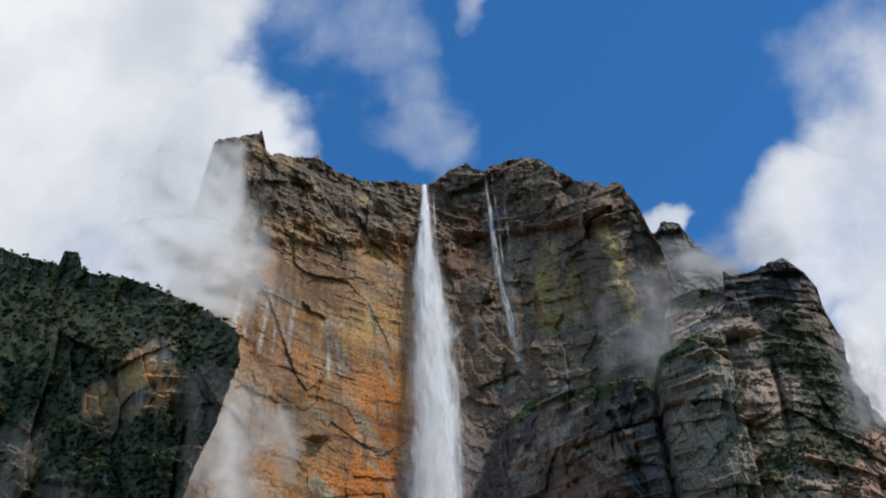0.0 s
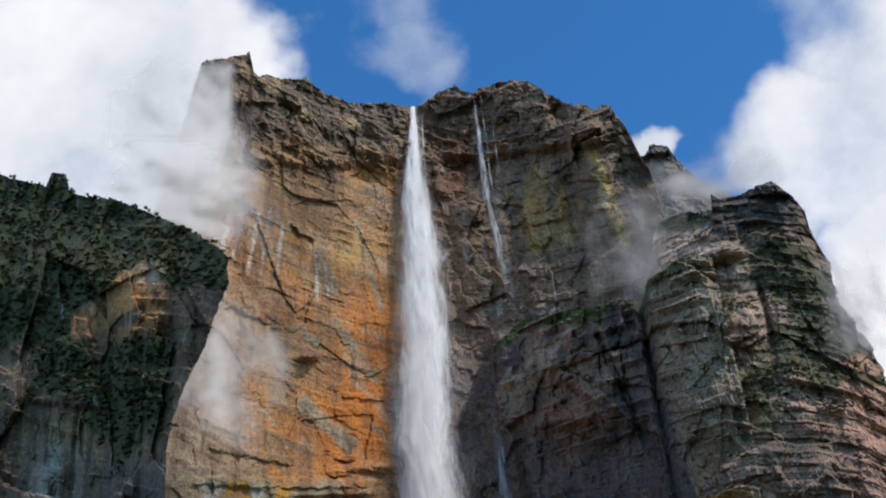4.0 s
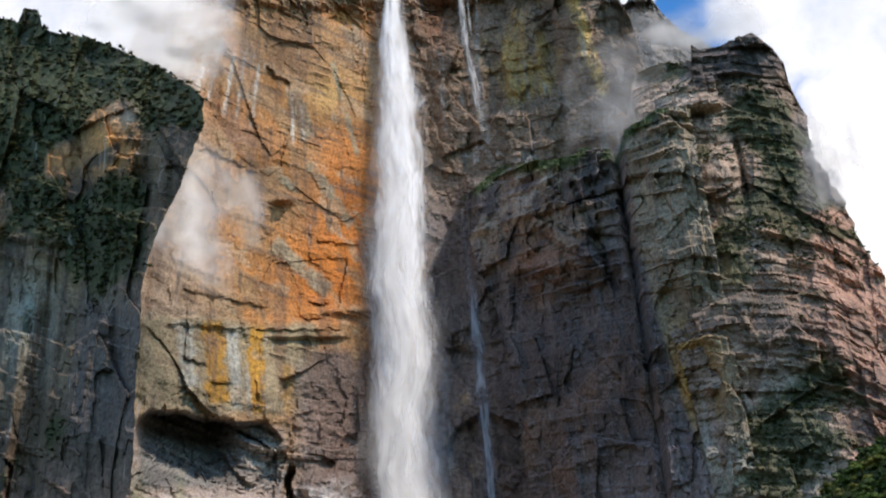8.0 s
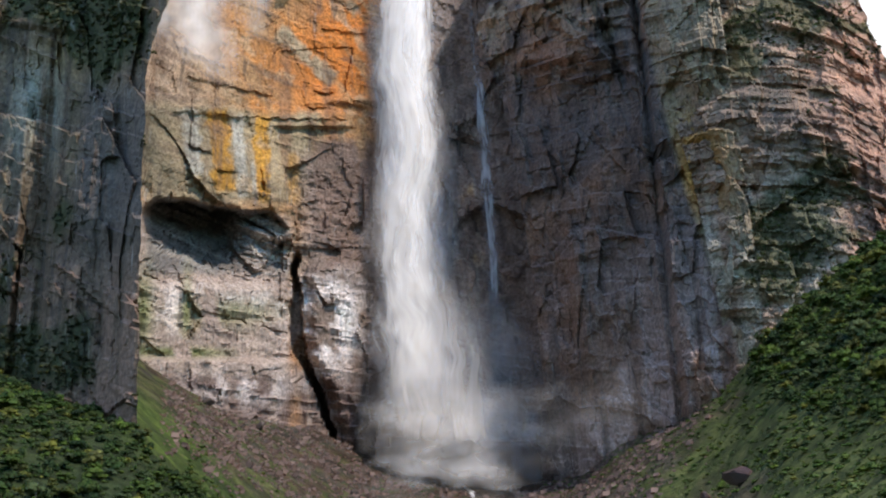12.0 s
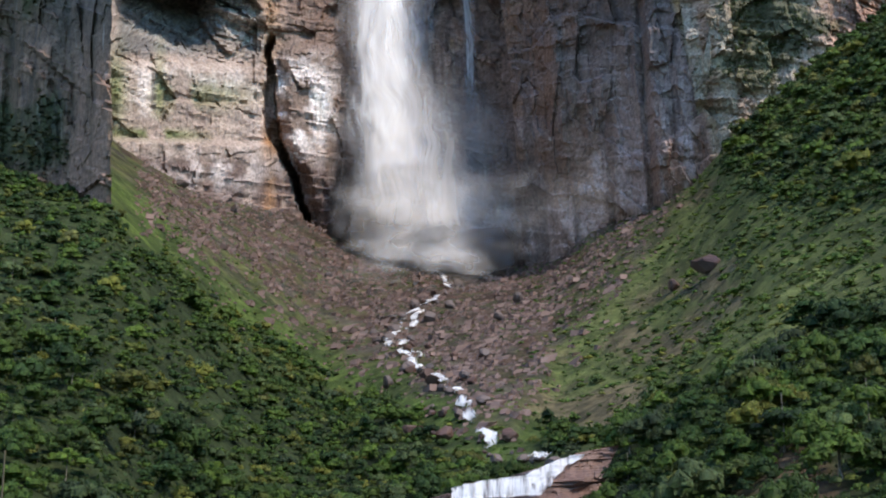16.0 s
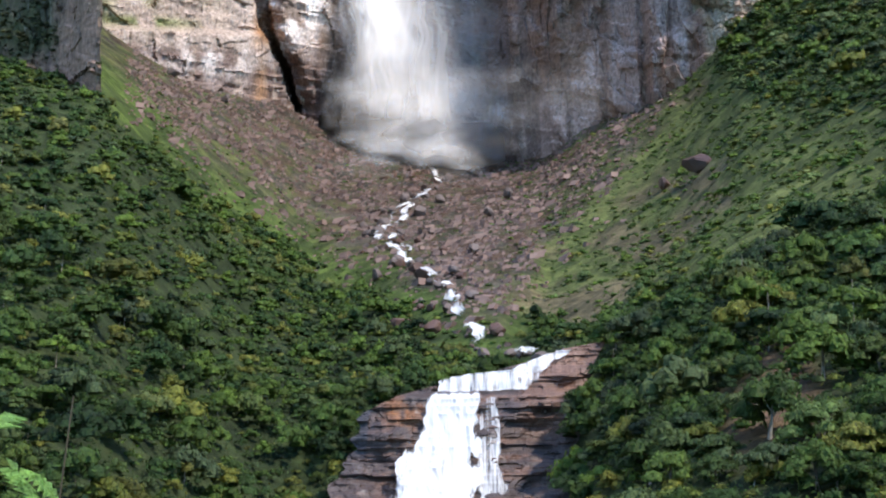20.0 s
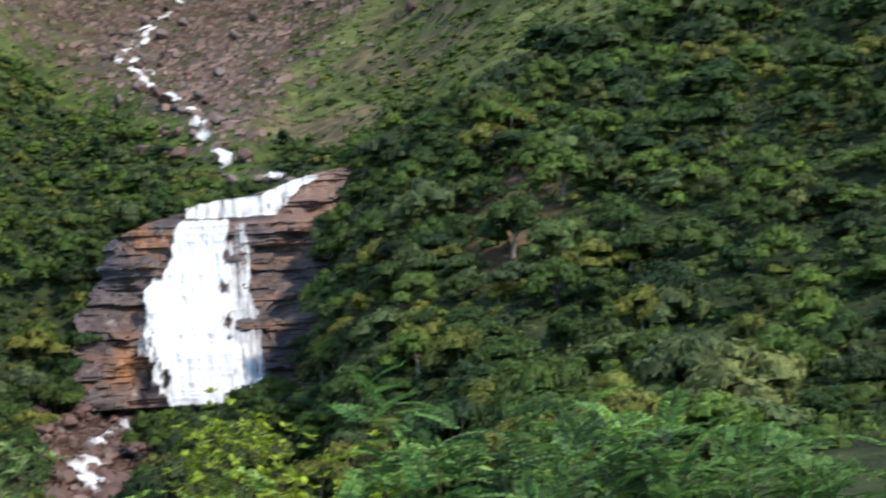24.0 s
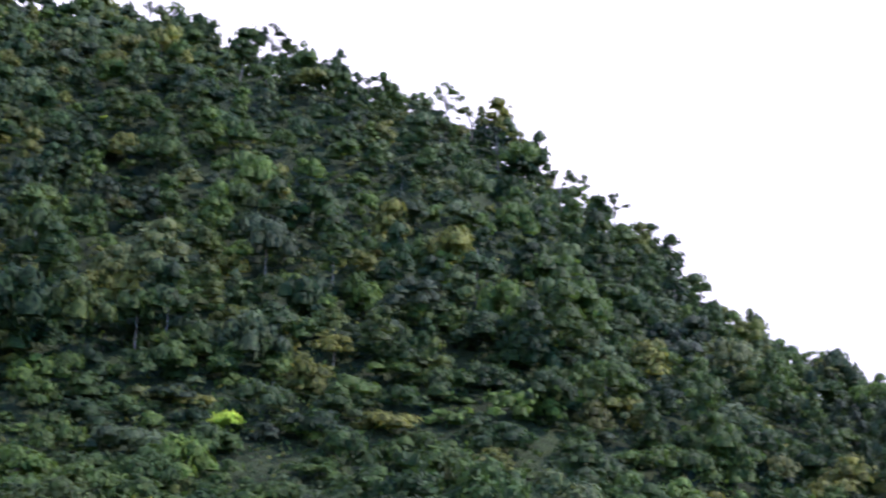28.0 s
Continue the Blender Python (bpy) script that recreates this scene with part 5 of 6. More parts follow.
for seed in range(5):
    g = np.random.default_rng(seed)
    q = np.array([(-1, -1, -1), (1, -1, -1), (1, 1, -1), (-1, 1, -1), (-1, -1, 1), (1, -1, 1), (1, 1, 1), (-1, 1, 1)], float) * 0.42 + g.uniform(-0.17, 0.17, (8, 3))
    low.append(q)
CUBE = np.array([(0, 3, 2, 1), (4, 5, 6, 7), (0, 1, 5, 4), (1, 2, 6, 5), (2, 3, 7, 6), (3, 0, 4, 7)])


def stone_field(name, ra, rr, size, mat, label):
    """Loose stones, too many to count, joined into one mesh."""
    C = polar(ra, rr, land(ra, rr))
    V, F = [], []
    turn, kind = rng.uniform(0, 6.28, len(ra)), rng.integers(0, 5, len(ra))
    for i in range(len(ra)):
        q = low[kind[i]] * size[i] * np.array((1.2, 0.9, 0.7))
        cs, sn = cos(turn[i]), sin(turn[i])
        V.append(np.stack([q[:, 0] * cs - q[:, 1] * sn + 0.3 * q[:, 2], q[:, 0] * sn + q[:, 1] * cs, q[:, 2] + 0.25 * q[:, 0]], 1) + C[i])
        F.append(CUBE + 8 * i)
    tagged(link_mesh(name, np.concatenate(V), np.concatenate(F), mat), label, "scree", kind="stuff")


count = 26000
ra = rng.uniform(-11, 13, count)
rr = 380 * (1075 / 380) ** np.sqrt(rng.random(count))
el = np.degrees(np.arctan2(land(ra, rr), rr))
keep = (el > grass_line(ra) + rng.normal(0, 0.9, count)) & (rr < main_reach(ra) - 5)
keep &= rng.random(count) < 0.3 + 0.7 * smooth(fbm(ra * 1.1, rr / 40, 801, 3), -0.2, 0.4)
ra, rr = ra[keep], rr[keep]
stone_field("scree", ra, rr, rng.choice([1.2, 1.7, 2.4, 3.4, 5.2], len(ra), p=[0.38, 0.32, 0.18, 0.09, 0.03]), SCREE, "loose brown scree stones strewn below the cliff")
rr = rng.uniform(192, 338, 1500)
ra = curve(rr, 196, -2.6, 235, -2.5, 300, -2.1, 335, -1.6) + rng.uniform(-1, 1, 1500) * curve(rr, 196, 1.1, 235, 1.5, 290, 2.1, 335, 2.8)
stone_field("cobbles", ra, rr, rng.uniform(0.7, 2.0, 1500), RED_BOULDER, "reddish-brown cobbles filling the stream bed")

# the stream's white water between the stones
def rill(name, r0, r1, wide, body, seed, side=0.0, head=stream_heading, label=""):
    n = int((r1 - r0) / 1.5)
    rr = np.linspace(r0, r1, n)[:, None]
    u = np.linspace(-1, 1, 9)[None, :]
    aa = head(rr) + np.degrees((side + wide * u + wide * 1.2 * fbm(rr / 9, 0 * u + seed, seed, 3)) / rr)
    z = land(aa, rr) + 2.6 + 0.8 * fbm(aa * 6, rr / 3, seed, 2)
    thick = body * (1 - np.abs(u) ** 2) + 0.75 * fbm(rr / 14, 0 * u + 3, seed + 5, 3)
    run = np.stack([u * 0.12 + 0 * rr, rr / 22 + 0 * u, 0 * u + 0 * rr], -1)
    return grid_mesh(name, polar(aa, rr, z), CASCADE, None, True, thick=thick, run=run)


tagged(rill("stream", 378, 1065, 2.1, 0.42, 820), "white mountain stream tumbling down the scree", "stream", kind="structure")
tagged(rill("stream", 640, 830, 2.2, 0.4, 822, 7.0), "thin braid of white stream water among stones", "stream", kind="structure")
tagged(rill("stream", 196, 326, 2.0, 0.72, 824, 0.0, lambda r: curve(r, 220, -2.3, 250, -2.1, 275, -2.6, 300, -1.6, 330, -0.6)), "white stream water threading between red boulders", "stream", kind="structure")


# ---- plants ----
def crown_shape(n, seed, lobes=6, flat=0.75, leaf=0.17, droop=0.3):
    """A ragged crown about one metre in radius: leaf sprays on the outsides of several boughs. Returns corners and quads."""
    g = np.random.default_rng(seed)
    c = g.normal(0, 1, (lobes, 3))
    c = c / np.linalg.norm(c, axis=1)[:, None] * g.uniform(0.25, 0.68, (lobes, 1))
    c[:, 2] = np.abs(c[:, 2]) * 0.75 + g.uniform(-0.25, 0.15, lobes)
    rad = g.uniform(0.28, 0.5, lobes)
    which = g.choice(lobes, n, p=rad ** 2 / (rad ** 2).sum())
    d = g.normal(0, 1, (n, 3))
    d[:, 2] = np.abs(d[:, 2]) * 0.9 - droop * g.random(n)
    d /= np.linalg.norm(d, axis=1)[:, None]
    p = c[which] + d * rad[which, None] * g.uniform(0.8, 1.12, (n, 1))
    nrm = d * 0.95 + np.array((0, 0, 0.35)) + g.normal(0, 0.33, (n, 3))
    nrm /= np.linalg.norm(nrm, axis=1)[:, None]
    t = np.cross(nrm, g.normal(0, 1, (n, 3)))
    t /= np.linalg.norm(t, axis=1)[:, None]
    b = np.cross(nrm, t)
    s = leaf * g.uniform(0.55, 1.25, (n, 1))
    k = g.uniform(0.38, 0.7, (n, 1))
    quad = np.stack([p - t * s, p + b * s * k - nrm * s * 0.22, p + t * s, p - b * s * k - nrm * s * 0.22], 1)
    V = quad.reshape(-1, 3)
    F = np.arange(4 * n).reshape(-1, 4)
    V = V * np.array((1, 1, flat))
    V[:, 2] -= V[:, 2].min()
    return V, F


def scatter(name, shapes, pos, size, tall, mat, seed, label, category):
    """One joined mesh of many plants: shape by turns, place, crown radius and stretch."""
    g = np.random.default_rng(seed)
    kind = g.integers(0, len(shapes), len(pos))
    turn, tone = g.uniform(0, 6.283, len(pos)), g.random(len(pos))
    Vs, Fs, Ts, base = [], [], [], 0
    for k, (sv, sf) in enumerate(shapes):
        idx = np.nonzero(kind == k)[0]
        if not len(idx):
            continue
        cs, sn = np.cos(turn[idx])[:, None], np.sin(turn[idx])[:, None]
        x = (sv[None, :, 0] * cs - sv[None, :, 1] * sn) * size[idx, None]
        y = (sv[None, :, 0] * sn + sv[None, :, 1] * cs) * size[idx, None]
        z = sv[None, :, 2] * (size * tall)[idx, None]
        v = np.stack([x, y, z], -1) + pos[idx][:, None, :]
        Vs.append(v.reshape(-1, 3))
        Fs.append((sf[None] + (np.arange(len(idx)) * len(sv))[:, None, None] + base).reshape(-1, 4))
        Ts.append(np.repeat(tone[idx], len(sv)))
        base += v.shape[0] * v.shape[1]
    ob = link_mesh(name, np.concatenate(Vs), np.concatenate(Fs), mat, None, True, attrs=(("tone", "FLOAT", np.concatenate(Ts)),))
    return tagged(ob, label, category, kind="stuff")


def full_crown(pads, leaves, leaf, seed, form="dome", segs=5):
    """A crown about one metre in radius: flattened boughs at several heights, each carrying leaf sprays on its outside.
    form: 'dome' is round and dense, 'tiers' spreads in flat layers, 'tall' is narrow and ragged."""
    g = np.random.default_rng(seed)
    ang = np.arange(pads) * 2.4 + g.uniform(0, 1.4, pads)
    out = np.sqrt((np.arange(pads) + 0.25) / pads) * g.uniform(0.62, 0.92, pads)
    if form == "tiers":
        high, flat, low = 0.42 * (1 - out) + g.uniform(-0.14, 0.18, pads), 0.5, -0.2
    elif form == "tall":
        out = out * 0.7
        high, flat, low = 1.0 * (1 - out) + g.uniform(-0.45, 0.3, pads), 0.62, -0.35
    else:
        high, flat, low = 0.66 * (1 - out ** 2) + g.uniform(-0.12, 0.12, pads), 0.7, -0.3
    c = np.stack([out * np.cos(ang), out * np.sin(ang), high], 1)
    rad = g.uniform(0.30, 0.50, pads) * (7.0 / (pads + 1)) ** 0.3
    # the dense inside of each bough
    th = np.array((0.0, 0.9, 1.75))
    Vs, Fs, n = [], [], 0
    for k in range(pads):
        ph = np.linspace(0, 2 * np.pi, segs, endpoint=False) + g.uniform(0, 6)
        q = 0.9 + g.uniform(-0.22, 0.14, (3, segs))
        q[0] = q[0, 0]
        x, y = np.sin(th)[:, None] * np.cos(ph) * q, np.sin(th)[:, None] * np.sin(ph) * q
        z = np.cos(th)[:, None] * q * flat
        Vs.append((np.stack([x, y, z], -1) * rad[k] + c[k]).reshape(-1, 3))
        Fs += [(n + i * segs + j, n + (i + 1) * segs + j, n + (i + 1) * segs + (j + 1) % segs, n + i * segs + (j + 1) % segs) for i in range(2) for j in range(segs)]
        n += 3 * segs
    which = g.choice(pads, leaves, p=rad ** 2 / (rad ** 2).sum())
    d = g.normal(0, 1, (leaves, 3))
    d[:, 2] = np.maximum(np.abs(d[:, 2]) * 0.9 - 0.3 * g.random(leaves), low)
    d /= np.linalg.norm(d, axis=1)[:, None]
    p = c[which] + d * np.array((1, 1, flat)) * rad[which, None] * g.uniform(0.86, 1.2, (leaves, 1))
    nrm = d * np.array((1, 1, 1 / flat)) * 0.8 + np.array((0, 0, 0.25)) + g.normal(0, 0.38, (leaves, 3))
    nrm /= np.linalg.norm(nrm, axis=1)[:, None]
    t = np.cross(nrm, g.normal(0, 1, (leaves, 3)))
    t /= np.linalg.norm(t, axis=1)[:, None]
    b = np.cross(nrm, t)
    s = leaf * g.uniform(0.5, 1.3, (leaves, 1))
    w = g.uniform(0.35, 0.7, (leaves, 1))
    quad = np.stack([p - t * s, p + b * s * w - nrm * s * 0.2, p + t * s, p - b * s * w - nrm * s * 0.2], 1).reshape(-1, 3)
    V = np.concatenate(Vs + [quad])
    F = np.concatenate([np.array(Fs), np.arange(4 * leaves).reshape(-1, 4) + n])
    V[:, 2] -= V[:, 2].min()
    return V, F


FORMS = ("dome", "tiers", "dome", "tall", "dome", "dome")
NEAR_CROWNS = [full_crown(15 + k % 5, 820, 0.082, 900 + k, FORMS[k]) for k in range(6)]
MID_CROWNS = [full_crown(8 + k % 4, 180, 0.118, 920 + k, FORMS[k % 6], 4) for k in range(8)]
RIDGE_CROWNS = [full_crown(9 + k % 4, 190, 0.108, 980 + k, ("dome", "tall", "dome", "tall", "tiers", "tall")[k], 4) for k in range(6)]
FAR_CROWNS = [full_crown(5 + k % 3, 44, 0.2, 940 + k, FORMS[k % 6], 4) for k in range(8)]
LOW_CROWNS = [full_crown(1 + k % 2, 12, 0.3, 960 + k, "dome", 4) for k in range(6)]


def trunk_arrays(h, w, lean, seed, sides=5, parts=5):
    g = np.random.default_rng(seed)
    pts = np.linspace(0, 1, parts)
    off = np.cumsum(g.normal(0, 0.05 * h / parts, (parts, 2)), 0) + np.outer(pts, lean)
    off -= off[0]
    t = np.linspace(0, 2 * np.pi, sides, endpoint=False)
    rr = w * (1 - 0.62 * pts) * (1 + 0.5 * np.exp(-pts * 9))
    V = np.stack([off[:, None, 0] + rr[:, None] * np.cos(t), off[:, None, 1] + rr[:, None] * np.sin(t), (pts * h)[:, None] + 0 * t], -1).reshape(-1, 3)
    F = [(i * sides + j, i * sides + (j + 1) % sides, (i + 1) * sides + (j + 1) % sides, (i + 1) * sides + j) for i in range(parts - 1) for j in range(sides)]
    return V, np.array(F), off[-1]


def tree_spots(r0, r1, a0, a1, gap, seed):
    """Places for trees, no two closer than gap (a jittered grid over the plan)."""
    g = np.random.default_rng(seed)
    xs = np.arange(-r1, r1, gap)
    X, Y = np.meshgrid(xs, xs)
    X, Y = X + g.uniform(-0.42, 0.42, X.shape) * gap, Y + g.uniform(-0.42, 0.42, X.shape) * gap
    r, a = np.hypot(X, Y).ravel(), np.degrees(np.arctan2(X, Y)).ravel()
    k = (r > r0) & (r < r1) & (a > a0) & (a < a1)
    r, a = r[k], a[k]
    z = land(a, r)
    return a, r, z, np.degrees(np.arctan2(z, r))


def growth(a, r, e):
    """How thickly trees grow: 1 in the forest, 0 on scree, water and rock."""
    x, y = r * np.sin(np.radians(a)), r * np.cos(np.radians(a))
    n = fbm(x / 45, y / 45, 31, 4)
    f = 1 - smooth(e, grass_line(a) - 1.9 + 0.7 * n, grass_line(a) - 0.8 + 0.7 * n) * (np.abs(a) < 18)
    f = f * (1 - smooth(r, 318, 326) * (1 - smooth(r, 376, 384)) * smooth(a, curve(r, 318, -3.0, 345, -2.7, 378, -0.8) - 0.3, curve(r, 318, -3.0, 345, -2.7, 378, -0.8) + 0.2) * (1 - smooth(a, 6.0, 6.6)))
    bed = curve(r, 150, -2.6, 235, -2.5, 300, -2.1, 335, -1.9)
    half = curve(r, 150, 1.0, 200, 1.2, 235, 1.5, 290, 2.1, 335, 2.5)
    f = f * np.where((r > 150) & (r < 340), smooth(np.abs(a - bed), half, half + 0.5), 1)
    f = f * np.where((r > 376) & (r < 480), smooth(np.abs(a - stream_heading(r)), 1.0, 1.6), 1)
    f = f * np.where(a < -10, (r < left_reach(a) + 2), r < main_reach(a) - 8)
    f = f * np.where(a > 12.6, r < right_reach(a) + 4, 1)
    bank = spot(a, e, 15.4, 5.0, 2.4, 2.4) + spot(a, e, 31.5, 6.0, 1.7, 1.4) + spot(a, e, 13.6, 10.7, 1.2, 0.5)
    open_slope = (e > forest_line(a) - 1.0) * smooth(a, 4.0, 4.8) * (1 - smooth(a - curve(e, 7.5, 6.8, 8.2, 7.8, 11.7, 9.6, 13.5, 12.2, 16, 13.4, 18, 13.4) - 0.6 * n, 0.0, 1.2))
    f = f * (1 - 0.7 * open_slope)
    return f * (1 - 0.64 * smooth(bank + 0.4 * n, 0.42, 0.62))


def forest(name, shapes, r0, r1, a0, a1, gap, crown, seed, mat, label, tall=(0.9, 1.4), lift=(0.25, 0.7), trunks=0.3, girth=0.014):
    a, r, z, e = tree_spots(r0, r1, a0, a1, gap, seed)
    g = np.random.default_rng(seed + 1)
    f = growth(a, r, e)
    k = g.random(len(a)) < f * 0.94
    a, r, z = a[k], r[k], z[k]
    size = (crown[0] + (crown[1] - crown[0]) * g.random(len(a)) ** 1.8) * np.where(low_zone(a, np.degrees(np.arctan2(z, r))), 0.72, 1.0) * (0.8 + 0.5 * value(a * 0.7, r / 40, seed)) * np.where((a > 12.5) & (r > 520) & ~low_zone(a, np.degrees(np.arctan2(z, r))), 1.3, 1.0)
    rise = size * g.uniform(lift[0], lift[1], len(a)) * 1.6
    pos = polar(a, r, z + rise - 0.3 * size)
    tl = g.uniform(tall[0], tall[1], len(a))
    low = low_zone(a, np.degrees(np.arctan2(z, r)))
    scatter(name, shapes, pos[~low], size[~low], tl[~low], mat, seed + 2, label, "forest")
    if low.any():
        scatter("slope_shrubs", FAR_CROWNS, pos[low] - np.array((0, 0, 0.5)), size[low], tl[low] * 0.75, SLOPE_LEAF, seed + 3, "low bright green shrubs on the upper slope", "shrubs")
    pickd = np.nonzero(g.random(len(a)) < trunks)[0]
    if len(pickd):
        tv, tf, _ = trunk_arrays(1.0, girth, (0.04, 0.02), 3, 4, 3)
        foot = polar(a[pickd], r[pickd], z[pickd] - 0.5)
        h = (rise + size * 0.9)[pickd]
        V = tv[None] * h[:, None, None] + foot[:, None, :]
        F = tf[None] + (np.arange(len(pickd)) * len(tv))[:, None, None]
        tagged(link_mesh("forest_trunks", V.reshape(-1, 3), F.reshape(-1, 4), BARK), "thin pale trunks among the forest crowns", "tree trunks", kind="stuff")
    return len(a)


forest("forest", FAR_CROWNS, 400, 880, -19, 34, 7.2, (2.2, 5.4), 31, CROWN, "dense green rainforest on the far slopes", (0.9, 1.4), (0.05, 0.4), 0.06)
forest("forest", FAR_CROWNS, 400, 540, 34, 50, 7.2, (2.8, 6.0), 32, CROWN, "dark rainforest along the ridge", (1.0, 1.7), (0.2, 0.8), 0.15)
forest("forest", MID_CROWNS, 238, 400, -19, 38, 6.8, (2.2, 6.6), 33, CROWN, "dense mixed green rainforest on the slope", (0.9, 1.5), (0.15, 0.8), 0.12)
forest("forest", RIDGE_CROWNS, 200, 400, 38, 82, 6.8, (2.4, 5.6), 36, CROWN, "dense dark rainforest on the steep ridge", (1.1, 2.0), (0.2, 1.1), 0.14)


def undergrowth(count, r0, r1, a0, a1, seed, high, label):
    """Leafy undergrowth: single leaf sprays over the ground, heaped into mounds."""
    g = np.random.default_rng(seed)
    r = np.sqrt(g.uniform(r0 ** 2, r1 ** 2, count))
    a = g.uniform(a0, a1, count)
    z = land(a, r)
    e = np.degrees(np.arctan2(z, r))
    k = g.random(count) < growth(a, r, e) * np.where(low_zone(a, e) & (a < 16), 0.6, 1.0)
    a, r, z = a[k], r[k], z[k]
    P = polar(a, r, z)
    mound = value(P[:, 0] / 4.5, P[:, 1] / 4.5, seed) ** 1.5 * high
    P[:, 2] += mound * g.uniform(0.35, 1.0, len(a)) + 0.1
    n = np.array((0, 0, 0.7)) + g.normal(0, 0.55, (len(a), 3)) - 0.25 * P / np.linalg.norm(P, axis=1)[:, None]
    n /= np.linalg.norm(n, axis=1)[:, None]
    t = np.cross(n, g.normal(0, 1, (len(a), 3)))
    t /= np.linalg.norm(t, axis=1)[:, None]
    b = np.cross(n, t)
    s = (0.34 + r * 0.0005)[:, None] * g.uniform(0.6, 1.35, (len(a), 1))
    q = np.stack([P - t * s, P + b * s * 0.6 - n * s * 0.2, P + t * s, P - b * s * 0.6 - n * s * 0.2], 1).reshape(-1, 3)
    tone = np.repeat((value(P[:, 0] / 6, P[:, 1] / 6, seed + 1) * 1.3) % 1.0, 4)
    low = np.repeat(low_zone(a, np.degrees(np.arctan2(z, r))), 4)
    for pickd, mat, text in ((~low, CROWN, label), (low, SLOPE_LEAF, "bright low growth on the upper slope")):
        if pickd.any():
            v = q[pickd]
            tagged(link_mesh("undergrowth", v, np.arange(len(v)).reshape(-1, 4), mat, attrs=(("tone", "FLOAT", tone[pickd]),)), text, "undergrowth", kind="stuff")


undergrowth(38000, 110, 260, -19, 82, 811, 3.2, "leafy green undergrowth below the near trees")
undergrowth(20000, 260, 420, -19, 82, 812, 3.6, "leafy green undergrowth on the valley side")
undergrowth(10000, 420, 860, -19, 40, 813, 3.8, "leafy green undergrowth on the upper slopes")

# young growth closing the canopy between the trees
for r0, r1, a0, a1, gap, lo, hi, seed in ((240, 400, -19, 82, 4.7, 1.2, 2.7, 68), (400, 860, -19, 34, 5.7, 1.5, 3.2, 70)):
    a, r, z, e = tree_spots(r0, r1, a0, a1, gap, seed)
    g = np.random.default_rng(seed + 1)
    k = (g.random(len(a)) < growth(a, r, e) * 0.95) & ~low_zone(a, e)
    scatter("young_growth", [full_crown(2, 11, 0.3, 985 + q, "dome", 4) for q in range(6)], polar(a, r, z - 0.2)[k], g.uniform(lo, hi, k.sum()), g.uniform(0.8, 1.5, k.sum()), CROWN, seed + 2,
            "young trees and shrubs closing the canopy", "shrubs")

# bushes below the near trees
a, r, z, e = tree_spots(105, 245, -19, 82, 5.4, 65)
g = np.random.default_rng(66)
k = g.random(len(a)) < growth(a, r, e) * 0.9
scatter("bushes", [full_crown(4 + q % 2, 34, 0.22, 970 + q, FORMS[q], 4) for q in range(6)], polar(a, r, z - 0.3)[k], g.uniform(1.5, 3.4, k.sum()), g.uniform(0.7, 1.2, k.sum()), CROWN, 67, "leafy bushes filling the gaps below the near trees", "bushes")

# counted trees: those on the near slopes
def tree_kit(k, group, label):
    """One tree: an empty at its foot, trunk with limbs, and crown."""
    root = tagged(new("tree"), label, "tree", group)
    g = random.Random(k)
    h = 3.0 + 0.4 * (k % 3)
    tv, tf, tip = trunk_arrays(h, 0.22, (0.5, 0.2), k, 6, 6)
    trunk = link_mesh("trunk", tv, tf, BARK, root, True)
    for j in range(3):
        lv, lf, _ = trunk_arrays(1.5, 0.09, (g.uniform(-1.6, 1.6), g.uniform(-1.6, 1.6)), 30 + j + k, 4, 4)
        link_mesh("limb", lv + np.array((tip[0] * 0.8, tip[1] * 0.8, h * 0.5)), lf, BARK, trunk, True)
    cv, cf = NEAR_CROWNS[k]
    link_mesh("crown", cv * np.array((4.0, 4.0, 4.8)) + np.array((tip[0], tip[1], h * 0.22)), cf, CROWN, root, True)
    return root


def counted_trees(r0, r1, a0, a1, gap, most, seed, group, label, lo=0.65, hi=1.65):
    """Trees that one could count, the nearest first; those past the limit join the forest."""
    kits = [tree_kit(k, group, label) for k in range(6)]
    a, r, z, e = tree_spots(r0, r1, a0, a1, gap, seed)
    g = np.random.default_rng(seed + 1)
    k = g.random(len(a)) < growth(a, r, e) * 0.97
    a, r, z = a[k], r[k], z[k]
    order = np.argsort(r)
    for n, i in enumerate(order[:most]):
        m = n % 6 if n < 6 else int(g.integers(0, 6))
        s = g.uniform(lo, hi)
        place = Matrix.Translation(polar(a[i], r[i], z[i] - 0.3).tolist()) @ pose(0, 0, 0, g.uniform(-5, 5), g.uniform(-5, 5), g.uniform(0, 360))
        t = copy_thing(kits[m], place) if n >= 6 else kits[m]
        t.matrix_basis = place
        t.scale = (s, s, s * g.uniform(0.85, 1.3))
    rest = order[most:]
    if len(rest):
        scatter("forest", MID_CROWNS, polar(a[rest], r[rest], z[rest] + 0.8), g.uniform(3.2, 5.4, len(rest)), g.uniform(0.9, 1.5, len(rest)), CROWN, seed + 2, "dense rainforest on the valley side", "forest")


counted_trees(100, 330, -4, 21, 8.4, 150, 51, "trees before the lower cascade", "broadleaf rainforest tree with a full green crown")
counted_trees(125, 240, 21, 82, 8.6, 84, 54, "trees on the steep slope", "leafy rainforest tree on the steep slope")
counted_trees(100, 240, -19, -4, 8.4, 40, 57, "trees on the shaded slope", "leafy rainforest tree on the shaded slope")

